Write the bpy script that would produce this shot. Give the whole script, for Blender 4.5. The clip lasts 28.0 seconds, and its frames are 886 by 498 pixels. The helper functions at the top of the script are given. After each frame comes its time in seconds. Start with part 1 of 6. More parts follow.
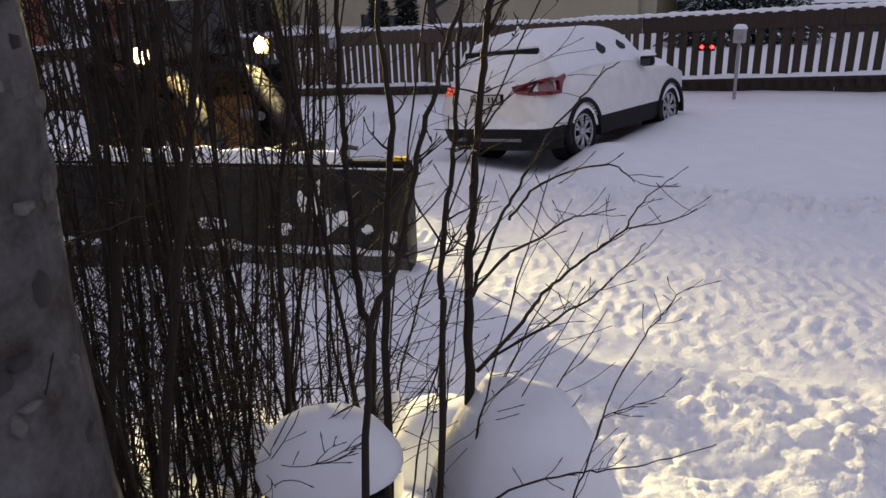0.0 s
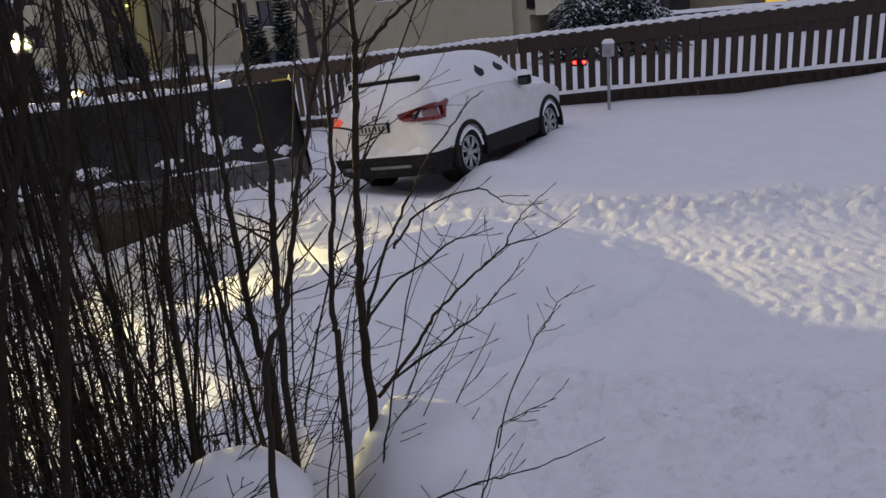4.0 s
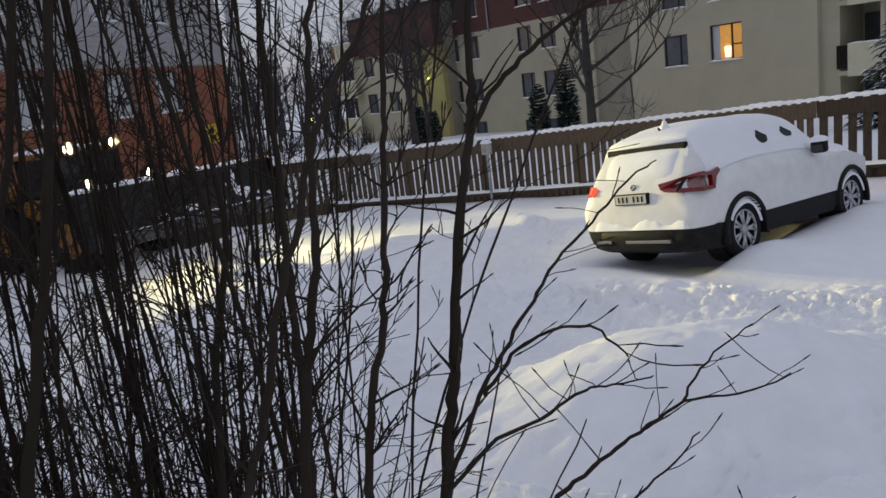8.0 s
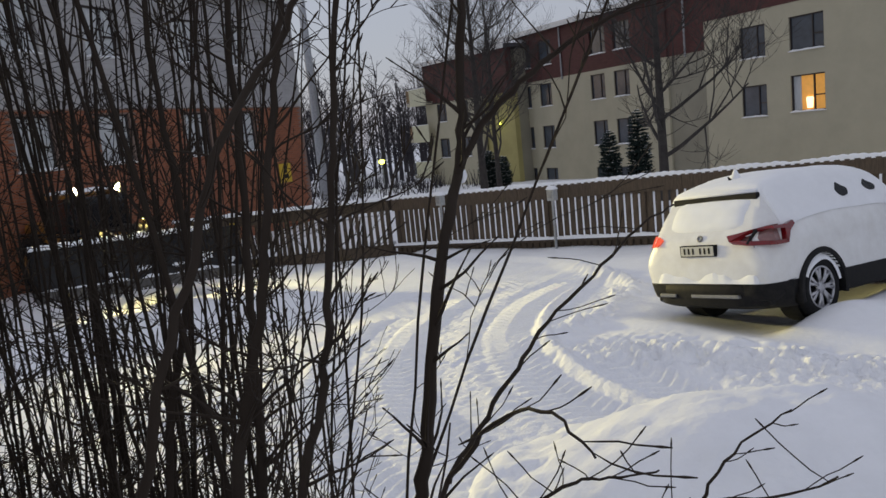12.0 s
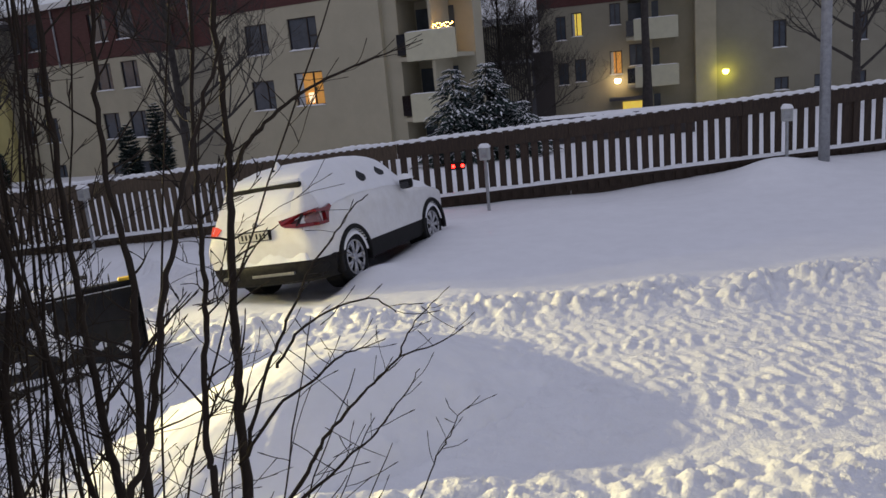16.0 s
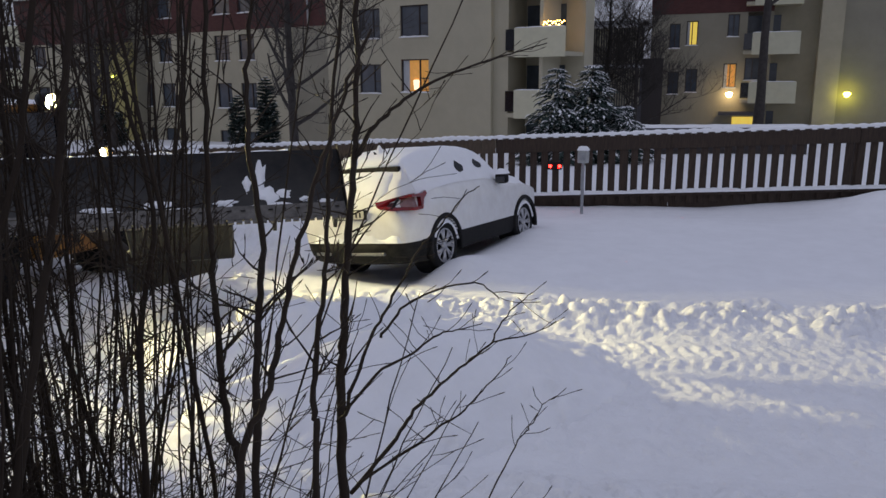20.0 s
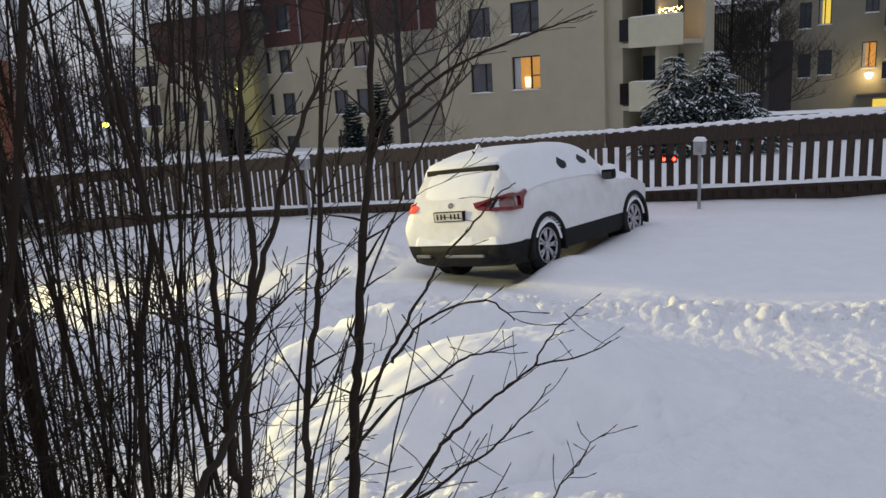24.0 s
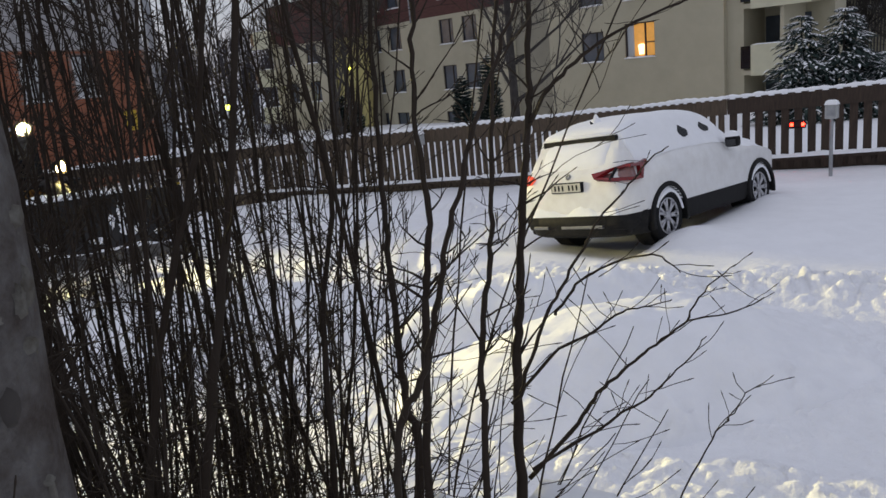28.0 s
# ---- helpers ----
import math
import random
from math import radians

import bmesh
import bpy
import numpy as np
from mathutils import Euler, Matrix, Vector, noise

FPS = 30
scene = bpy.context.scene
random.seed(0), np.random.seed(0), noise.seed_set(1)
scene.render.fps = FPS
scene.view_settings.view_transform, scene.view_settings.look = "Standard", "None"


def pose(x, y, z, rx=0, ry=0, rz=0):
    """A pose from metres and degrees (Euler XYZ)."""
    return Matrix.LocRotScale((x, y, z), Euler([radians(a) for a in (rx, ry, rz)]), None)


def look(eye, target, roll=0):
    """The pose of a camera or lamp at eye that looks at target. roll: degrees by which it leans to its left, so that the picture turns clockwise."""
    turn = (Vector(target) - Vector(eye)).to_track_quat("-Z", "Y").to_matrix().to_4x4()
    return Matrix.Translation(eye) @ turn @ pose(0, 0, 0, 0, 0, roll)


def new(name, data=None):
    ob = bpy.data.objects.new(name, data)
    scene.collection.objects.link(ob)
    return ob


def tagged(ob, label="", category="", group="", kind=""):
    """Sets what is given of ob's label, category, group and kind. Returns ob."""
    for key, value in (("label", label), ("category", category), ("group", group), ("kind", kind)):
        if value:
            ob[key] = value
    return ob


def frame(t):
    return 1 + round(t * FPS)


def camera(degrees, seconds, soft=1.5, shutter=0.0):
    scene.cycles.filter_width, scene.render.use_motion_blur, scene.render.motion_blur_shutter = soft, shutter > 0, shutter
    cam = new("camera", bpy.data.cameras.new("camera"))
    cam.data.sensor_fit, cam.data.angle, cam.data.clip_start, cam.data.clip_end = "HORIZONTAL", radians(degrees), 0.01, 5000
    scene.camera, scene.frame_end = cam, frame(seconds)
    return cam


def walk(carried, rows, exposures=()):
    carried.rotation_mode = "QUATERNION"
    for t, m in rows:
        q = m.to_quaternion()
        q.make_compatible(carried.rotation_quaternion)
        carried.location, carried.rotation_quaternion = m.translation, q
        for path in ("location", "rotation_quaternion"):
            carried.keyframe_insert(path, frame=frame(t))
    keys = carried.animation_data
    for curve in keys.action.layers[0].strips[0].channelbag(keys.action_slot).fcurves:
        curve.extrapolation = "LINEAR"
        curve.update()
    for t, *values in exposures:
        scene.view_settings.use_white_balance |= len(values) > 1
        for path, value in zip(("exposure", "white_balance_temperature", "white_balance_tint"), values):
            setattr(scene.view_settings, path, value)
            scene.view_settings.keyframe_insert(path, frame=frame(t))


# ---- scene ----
cam = camera(60.5, 28.0)
# seconds, eye x y z, yaw to the left of +y, pitch, roll
PATH = [
    (0.0, 4.486, -8.397, 2.436, 34.65, -21.02, -2.37), (0.5, 4.506, -8.414, 2.465, 30.28, -22.01, -4.40),
    (1.0, 4.536, -8.439, 2.470, 26.51, -22.06, -6.06), (1.5, 4.553, -8.450, 2.472, 23.36, -21.85, -7.13),
    (2.0, 4.573, -8.440, 2.458, 21.87, -21.99, -8.03), (2.5, 4.574, -8.437, 2.458, 22.03, -21.99, -8.18),
    (3.0, 4.572, -8.439, 2.465, 23.46, -21.55, -7.46), (3.5, 4.561, -8.440, 2.474, 25.57, -20.65, -6.32),
    (5.5, 4.540, -8.203, 2.404, 30.25, -15.65, -4.08), (6.0, 4.475, -8.008, 2.395, 33.81, -14.24, -4.08),
    (6.5, 4.493, -7.845, 2.376, 39.09, -12.95, -5.25), (7.0, 4.490, -7.776, 2.366, 43.86, -12.25, -6.26),
    (7.5, 4.481, -7.766, 2.365, 46.99, -12.15, -6.95), (8.0, 4.476, -7.753, 2.358, 47.67, -12.42, -7.20),
    (8.5, 4.468, -7.712, 2.348, 46.14, -12.55, -7.12), (9.0, 4.404, -7.630, 2.335, 45.16, -12.05, -6.89),
    (9.5, 4.417, -7.504, 2.324, 46.40, -10.96, -6.78), (10.0, 4.449, -7.406, 2.330, 48.49, -9.73, -6.92),
    (10.5, 4.454, -7.385, 2.320, 51.29, -8.80, -6.95), (11.0, 4.439, -7.376, 2.313, 53.35, -8.32, -6.63),
    (11.5, 4.427, -7.398, 2.312, 54.07, -8.19, -6.49), (13.5, 4.430, -8.088, 2.394, 39.27, -11.39, -3.11),
    (14.0, 4.506, -8.136, 2.434, 35.58, -12.27, -3.29), (14.5, 4.526, -8.175, 2.400, 31.87, -12.72, -2.75),
    (15.0, 4.487, -8.163, 2.390, 27.98, -14.26, -5.36), (15.5, 4.471, -8.224, 2.391, 14.40, -13.60, -6.25),
    (16.0, 4.501, -8.330, 2.446, 17.20, -12.70, -5.33), (16.5, 4.512, -8.378, 2.454, 19.78, -13.30, -6.46),
    (17.0, 4.497, -8.373, 2.439, 21.18, -14.51, -7.37), (17.5, 4.517, -8.418, 2.456, 21.41, -14.75, -7.35),
    (18.0, 4.523, -8.434, 2.468, 21.47, -14.11, -5.99), (18.5, 4.521, -8.427, 2.464, 21.09, -13.65, -4.24),
    (19.0, 4.523, -8.441, 2.472, 21.19, -13.37, -2.52), (19.5, 4.510, -8.431, 2.467, 22.02, -13.11, -1.18),
    (20.0, 4.490, -8.435, 2.461, 23.77, -12.83, -0.49), (20.5, 4.474, -8.416, 2.453, 25.42, -12.60, -0.31),
    (22.5, 4.549, -8.164, 2.422, 31.76, -12.92, -2.93), (23.0, 4.505, -8.127, 2.416, 32.14, -12.88, -3.35),
    (23.5, 4.503, -8.124, 2.411, 32.65, -12.67, -3.81), (24.0, 4.553, -8.108, 2.415, 32.91, -12.55, -3.53),
    (24.5, 4.594, -8.099, 2.414, 33.74, -12.63, -3.31), (25.0, 4.605, -8.109, 2.415, 35.04, -12.53, -3.30),
    (25.5, 4.599, -8.098, 2.414, 36.31, -12.25, -3.83), (26.0, 4.603, -8.094, 2.415, 37.34, -11.94, -4.27),
    (26.5, 4.606, -8.100, 2.413, 38.11, -11.66, -4.95), (27.0, 4.616, -8.108, 2.416, 38.74, -11.87, -5.37),
    (27.5, 4.601, -8.144, 2.421, 39.78, -12.41, -5.67), (28.0, 4.537, -8.280, 2.424, 41.40, -13.80, -5.90),
]

# seconds, stops, kelvin, tint: the film turns from lilac to a greener white as it brightens
EXPOSURES = [(0.0, 0.0, 6650, 18), (1.6, -0.42, 6450, 15), (3.0, -0.22, 6700, 16), (6.0, 0.1, 6600, 10), (11.0, 0.3, 7100, 4), (14.0, 0.2, 6700, 10), (17.0, -0.12, 6650, 12), (20.0, -0.0, 6500, 11), (23.0, 0.28, 6780, 6), (28.0, 0.42, 6950, 6)]
METRE = 1.129          # the plan below is drawn in units of 1.129 m


def aim(x, y, z, yaw, pitch, roll):
    a, b = radians(yaw), radians(pitch)
    ahead = Vector((-math.sin(a) * math.cos(b), math.cos(a) * math.cos(b), math.sin(b)))
    eye = Vector((x, y, z)) * METRE
    return look(eye, eye + ahead, roll)


walk(cam, [(t, aim(*row)) for t, *row in PATH], EXPOSURES)

# ---- light: a dusk sky, no direct sun ----
world = bpy.data.worlds.new("dusk")
scene.world = world
world.use_nodes = True
wn = world.node_tree.nodes
sky = wn.new("ShaderNodeTexSky")
sky.sky_type, sky.sun_disc = "NISHITA", False
sky.sun_elevation, sky.sun_rotation = radians(4.0), radians(250)
sky.air_density, sky.dust_density, sky.ozone_density = 1.0, 2.0, 3.0
mixw = wn.new("ShaderNodeMix")
mixw.data_type = "RGBA"
mixw.inputs[0].default_value = 0.75
mixw.inputs[7].default_value = (2.46, 2.54, 3.25, 1)
world.node_tree.links.new(sky.outputs[0], mixw.inputs[6])
world.node_tree.links.new(mixw.outputs[2], wn["Background"].inputs[0])
wn["Background"].inputs[1].default_value = 0.165
SUN = new("sun", bpy.data.lights.new("sun", "SUN"))
SUN.data.energy, SUN.data.angle, SUN.data.color = 0.25, radians(60), (0.9, 0.92, 1.0)
SUN.matrix_world = look((0, 0, 30), (6, 4, 0))

# ---- materials ----


def material(name, color, rough=0.6, metal=0.0, var=0.0, scale=8.0, bump=0.0, bump_scale=40.0, bump_dist=0.01, emit=None, strength=0.0,
             detail_color=None, coat=0.0, stretch=(1, 1, 1), island=0.0, spec=0.5):
    m = bpy.data.materials.new(name)
    m.use_nodes = True
    nt = m.node_tree
    nodes, links = nt.nodes, nt.links
    p = nodes["Principled BSDF"]
    p.inputs["Base Color"].default_value = (*color, 1)
    p.inputs["Roughness"].default_value = rough
    p.inputs["Metallic"].default_value = metal
    p.inputs["Coat Weight"].default_value = coat
    p.inputs["Specular IOR Level"].default_value = spec
    coord = nodes.new("ShaderNodeTexCoord")
    mp = nodes.new("ShaderNodeMapping")
    mp.inputs["Scale"].default_value = stretch
    links.new(coord.outputs["Object"], mp.inputs[0])
    if var > 0:
        big = nodes.new("ShaderNodeTexNoise")
        big.inputs["Scale"].default_value = scale
        big.inputs["Detail"].default_value = 8
        big.inputs["Roughness"].default_value = 0.65
        links.new(mp.outputs[0], big.inputs["Vector"])
        ramp = nodes.new("ShaderNodeMix")
        ramp.data_type = "RGBA"
        other = detail_color or tuple(c * (1 - var) for c in color)
        ramp.inputs[6].default_value = (*[min(1, c * (1 + var * 0.35)) for c in color], 1)
        ramp.inputs[7].default_value = (*other, 1)
        mr = nodes.new("ShaderNodeMapRange")
        mr.inputs[1].default_value, mr.inputs[2].default_value = 0.35, 0.7
        links.new(big.outputs["Fac"], mr.inputs[0])
        fac = mr.outputs[0]
        if island > 0:
            info = nodes.new("ShaderNodeObjectInfo")
            ad = nodes.new("ShaderNodeMath")
            ad.operation = "MULTIPLY_ADD"
            ad.inputs[1].default_value = island
            links.new(info.outputs["Random"], ad.inputs[0])
            links.new(mr.outputs[0], ad.inputs[2])
            fac = ad.outputs[0]
        links.new(fac, ramp.inputs[0])
        links.new(ramp.outputs[2], p.inputs["Base Color"])
        rr = nodes.new("ShaderNodeMapRange")
        rr.inputs[3].default_value, rr.inputs[4].default_value = max(0.02, rough - 0.12), min(1, rough + 0.12)
        links.new(big.outputs["Fac"], rr.inputs[0])
        links.new(rr.outputs[0], p.inputs["Roughness"])
    if bump > 0:
        nz = nodes.new("ShaderNodeTexNoise")
        nz.inputs["Scale"].default_value = bump_scale
        nz.inputs["Detail"].default_value = 6
        links.new(mp.outputs[0], nz.inputs["Vector"])
        bp = nodes.new("ShaderNodeBump")
        bp.inputs["Strength"].default_value = bump
        bp.inputs["Distance"].default_value = bump_dist
        links.new(nz.outputs["Fac"], bp.inputs["Height"])
        links.new(bp.outputs[0], p.inputs["Normal"])
    if emit:
        p.inputs["Emission Color"].default_value = (*emit, 1)
        p.inputs["Emission Strength"].default_value = strength
    return m


SNOW = material("snow", (0.84, 0.85, 0.88), 0.75, var=0.05, scale=3, bump=0.4, bump_scale=16, bump_dist=0.02)
SNOW_TRODDEN = material("trodden_snow", (0.84, 0.85, 0.88), 0.75, var=0.05, scale=4, bump=0.6, bump_scale=42, bump_dist=0.020)
SNOW_SOFT = material("soft_snow", (0.86, 0.87, 0.89), 0.75, var=0.04, scale=5, bump=0.3, bump_scale=60, bump_dist=0.006)
CAR_WHITE = material("white_car_paint", (0.80, 0.80, 0.79), 0.4, var=0.06, scale=4, coat=0.25, detail_color=(0.72, 0.71, 0.69), bump=0.08, bump_scale=30, bump_dist=0.004)
PLASTIC = material("black_plastic", (0.006, 0.006, 0.007), 0.6, spec=0.15, var=0.3, scale=12, bump=0.2, bump_scale=200, bump_dist=0.001, detail_color=(0.022, 0.021, 0.02))
SILVER = material("silver_trim", (0.24, 0.24, 0.24), 0.4, 0.6, var=0.2, scale=20)
ALLOY = material("alloy", (0.5, 0.5, 0.52), 0.35, 0.85, var=0.25, scale=15)
RUBBER = material("tyre_rubber", (0.013, 0.013, 0.014), 0.85, spec=0.2, var=0.3, scale=30, bump=0.3, bump_scale=120, bump_dist=0.003)
RED_LENS = material("red_lens", (0.17, 0.004, 0.007), 0.22, coat=0.4, var=0.2, scale=30)
SMOKED_RED = material("smoked_red_lens", (0.30, 0.16, 0.15), 0.25, coat=0.3, var=0.4, scale=12)
RED_GLOW = material("red_lens_lit", (0.45, 0.03, 0.018), 0.2, var=0.2, scale=30, emit=(1, 0.14, 0.05), strength=0.45)
DARK_GLASS = material("dark_glass", (0.012, 0.013, 0.016), 0.08, var=0.2, scale=3, coat=0.5)
SMOKED_GLASS = material("smoked_side_glass", (0.008, 0.009, 0.011), 0.3, spec=0.15, var=0.3, scale=12)
PLATE_WHITE = material("plate_white", (0.52, 0.51, 0.45), 0.5, var=0.1, scale=30)
FENCE_WOOD = material("brown_fence_wood", (0.098, 0.069, 0.044), 0.75, var=0.45, scale=5, bump=0.4, bump_scale=30, bump_dist=0.004, stretch=(6, 6, 0.8), island=0.35)
FENCE_RED = material("redbrown_fence_wood", (0.048, 0.029, 0.0175), 0.75, var=0.45, scale=5, bump=0.4, bump_scale=30, bump_dist=0.004, stretch=(6, 6, 0.8), island=0.3)
GREY_STEEL = material("galvanised_steel", (0.36, 0.37, 0.38), 0.45, 0.6, var=0.25, scale=10)
GREY_BOX = material("grey_painted_box", (0.42, 0.43, 0.42), 0.5, var=0.2, scale=12)
BARK = material("wet_bark", (0.024, 0.0165, 0.0112), 0.8, spec=0.2, var=0.5, scale=14, bump=0.6, bump_scale=60, bump_dist=0.003, stretch=(1, 1, 0.3), detail_color=(0.038, 0.029, 0.022))
LICHEN_BARK = material("lichen_bark", (0.050, 0.041, 0.036), 0.9, spec=0.1, var=0.6, scale=13, bump=1.0, bump_scale=22, bump_dist=0.03, detail_color=(0.16, 0.155, 0.15))
LICHEN = material("pale_lichen", (0.16, 0.155, 0.14), 0.95, spec=0.1, var=0.5, scale=30, bump=0.8, bump_scale=90, bump_dist=0.006, detail_color=(0.085, 0.075, 0.06))
TREE_BARK = material("tree_bark", (0.05, 0.043, 0.038), 0.85, var=0.4, scale=5, bump=0.5, bump_scale=20, bump_dist=0.02)
PLASTER = material("cream_plaster", (0.46, 0.425, 0.31), 0.85, var=0.10, scale=0.6, bump=0.15, bump_scale=30, bump_dist=0.004)
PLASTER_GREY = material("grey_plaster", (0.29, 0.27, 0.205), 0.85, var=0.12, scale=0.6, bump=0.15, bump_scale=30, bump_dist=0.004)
YELLOW_PLASTER = material("yellow_plaster", (0.42, 0.37, 0.15), 0.85, var=0.12, scale=0.8)
# cream plaster with the yellow of lamplight mixed into its colour
LAMPLIT_PLASTER = material("lamp_tinted_cream_plaster", (0.46, 0.42, 0.30), 0.85, var=0.12, scale=0.8)
RED_PANEL = material("dark_red_cladding", (0.085, 0.026, 0.022), 0.7, var=0.25, scale=2, stretch=(1, 1, 4))
BRICK_RED = material("red_brick", (0.36, 0.125, 0.06), 0.85, var=0.35, scale=6, bump=0.3, bump_scale=60, bump_dist=0.003, island=0.5)
MORTAR = material("mortar", (0.22, 0.15, 0.12), 0.9, var=0.2, scale=20)
WHITE_SIDING = material("pale_siding", (0.40, 0.39, 0.385), 0.8, var=0.15, scale=2)
ROOF_DARK = material("dark_roof", (0.07, 0.07, 0.08), 0.6, var=0.3, scale=3)
FRAME_DARK = material("dark_window_frame", (0.03, 0.022, 0.02), 0.5, var=0.2, scale=20)
WINDOW_GLASS = material("window_glass", (0.07, 0.085, 0.105), 0.12, var=0.3, scale=1.5)
CURTAIN = material("pale_curtain", (0.55, 0.57, 0.57), 0.9, var=0.2, scale=6, stretch=(5, 5, 0.3))
ROOM_WARM = material("lit_room", (0.6, 0.3, 0.08), 0.9, var=0.3, scale=2, emit=(1.0, 0.48, 0.12), strength=0.32)
GLOW_YELLOW = material("yellow_room_and_wall_glow", (0.6, 0.5, 0.1), 0.9, var=0.3, scale=2, emit=(1.0, 0.72, 0.12), strength=0.6)
LAMP_SHADE_LIT = material("lit_lamp_shade", (0.9, 0.8, 0.6), 0.8, emit=(1.0, 0.72, 0.42), strength=1.4)
LAMP_WARM = material("warm_lamp", (1, 0.8, 0.5), 0.5, emit=(1.0, 0.72, 0.35), strength=40)
LAMP_YELLOW = material("yellow_lamp", (1, 0.9, 0.2), 0.5, emit=(0.95, 0.9, 0.08), strength=26)
LAMP_FAR = material("dim_green_lamp", (0.8, 0.9, 0.2), 0.5, emit=(0.8, 0.9, 0.10), strength=7)
FAIRY = material("fairy_lights", (1, 0.7, 0.2), 0.5, emit=(1.0, 0.55, 0.12), strength=22)
RED_LED = material("red_led", (1, 0.02, 0.01), 0.4, emit=(1.0, 0.015, 0.01), strength=22)
BLADE_BLACK = material("worn_black_steel", (0.010, 0.010, 0.011), 0.45, 0.05, spec=0.25, var=0.4, scale=5, bump=0.25, bump_scale=25, bump_dist=0.004, detail_color=(0.026, 0.024, 0.022))
STEEL_EDGE = material("worn_cutting_edge", (0.10, 0.095, 0.09), 0.45, 0.8, var=0.4, scale=12, bump=0.3, bump_scale=40, bump_dist=0.003)
LOADER_YELLOW = material("yellow_machine_paint", (0.27, 0.115, 0.010), 0.5, var=0.5, scale=5, coat=0.05, detail_color=(0.11, 0.05, 0.015))
# near-black brown for the lift arms
LOADER_DARK = material("dark_machine_paint", (0.017, 0.011, 0.007), 0.6, var=0.5, scale=6, detail_color=(0.014, 0.011, 0.009), bump=0.2, bump_scale=40, bump_dist=0.003)
HEADLAMP = material("loader_side_lamp", (1, 0.8, 0.5), 0.3, emit=(1.0, 0.72, 0.26), strength=170)
WORKLAMP = material("loader_work_lamp", (1, 1, 0.9), 0.3, emit=(1.0, 0.86, 0.39), strength=12000)
NEEDLES = material("spruce_needles", (0.022, 0.042, 0.036), 0.8, var=0.4, scale=10)
SIGN_YELLOW = material("yellow_sign", (0.6, 0.4, 0.03), 0.5, var=0.15, scale=10)
WHITE_PAINT = material("white_paint", (0.7, 0.7, 0.68), 0.6, var=0.1, scale=4)
BALCONY_CREAM = material("cream_balcony_panel", (0.60, 0.58, 0.42), 0.7, var=0.08, scale=2)
FAR_WOOD = material("far_bare_wood", (0.045, 0.04, 0.045), 0.9, var=0.4, scale=3)

# ---- mesh kit ----


def link_mesh(name, bm, mat, smooth=False):
    me = bpy.data.meshes.new(name)
    bm.to_mesh(me)
    bm.free()
    if smooth:
        me.polygons.foreach_set("use_smooth", [True] * len(me.polygons))
    if mat:
        me.materials.append(mat)
    return new(name, me)


def part(name, bm, mat, parent=None, label="", smooth=False):
    ob = link_mesh(name, bm, mat, smooth)
    if parent:
        ob.parent = parent
    if label:
        ob["label"] = label
    return ob


def thing(name, m, label, category, group="", kind=""):
    ob = new(name)
    ob.matrix_world = m
    ob.empty_display_size = 0.1
    return tagged(ob, label, category, group, kind)


def pieces(name, me, parent, rows, label=""):
    """Alike pieces, objects of their own on one mesh."""
    for m in rows:
        ob = new(name, me)
        ob.parent = parent
        ob.matrix_basis = m
        if label:
            ob["label"] = label


def box(bm, x0, y0, z0, x1, y1, z1, bevel=0.0, m=None):
    got = bmesh.ops.create_cube(bm, size=1.0, matrix=Matrix.Translation(((x0 + x1) / 2, (y0 + y1) / 2, (z0 + z1) / 2)) @ Matrix.Diagonal((abs(x1 - x0), abs(y1 - y0), abs(z1 - z0), 1)))
    if bevel:
        edges = list({e for v in got["verts"] for e in v.link_edges})
        out = bmesh.ops.bevel(bm, geom=edges, offset=bevel, segments=2, affect="EDGES", profile=0.5)
        verts = out["verts"]
    else:
        verts = got["verts"]
    if m:
        bmesh.ops.transform(bm, matrix=m, verts=list({v for v in verts}))
    return bm


def boxm(*a, bevel=0.0):
    return box(bmesh.new(), *a, bevel=bevel)


def tube(bm, points, radii, sides=6, cap=True):
    rings, n = [], len(points)
    pts = [Vector(p) for p in points]
    side = None
    for i, p in enumerate(pts):
        d = (pts[min(i + 1, n - 1)] - pts[max(i - 1, 0)]).normalized()
        if side is None:
            side = d.orthogonal().normalized()
        side = (side - d * side.dot(d))
        side = side.normalized() if side.length > 1e-6 else d.orthogonal().normalized()
        up = d.cross(side)
        r = radii[i]
        rings.append([bm.verts.new(p + (side * math.cos(2 * math.pi * k / sides) + up * math.sin(2 * math.pi * k / sides)) * r) for k in range(sides)])
    for a, b in zip(rings, rings[1:]):
        for k in range(sides):
            bm.faces.new((a[k], a[(k + 1) % sides], b[(k + 1) % sides], b[k]))
    if cap:
        bm.faces.new(rings[0][::-1])
        bm.faces.new(rings[-1])
    return bm


def cyl(bm, a, b, r, r2=None, sides=16):
    return tube(bm, [a, b], [r, r if r2 is None else r2], sides)


def lathe(bm, profile, axis="X", sides=28, m=Matrix()):
    """profile: (along, radius) pairs, turned round an axis."""
    rings = []
    for a, r in profile:
        ring = []
        for k in range(sides):
            c, s = math.cos(2 * math.pi * k / sides) * r, math.sin(2 * math.pi * k / sides) * r
            ring.append(bm.verts.new(m @ Vector((a, c, s) if axis == "X" else (c, s, a))))
        rings.append(ring)
    for a, b in zip(rings, rings[1:]):
        for k in range(sides):
            bm.faces.new((a[k], a[(k + 1) % sides], b[(k + 1) % sides], b[k]))
    return bm


def fbm(x, y, z=0.0, octaves=4):
    return noise.fractal(Vector((x, y, z)), 1.0, 2.0, octaves)


def smooth(a, b, x):
    t = min(1.0, max(0.0, (x - a) / (b - a)))
    return t * t * (3 - 2 * t)


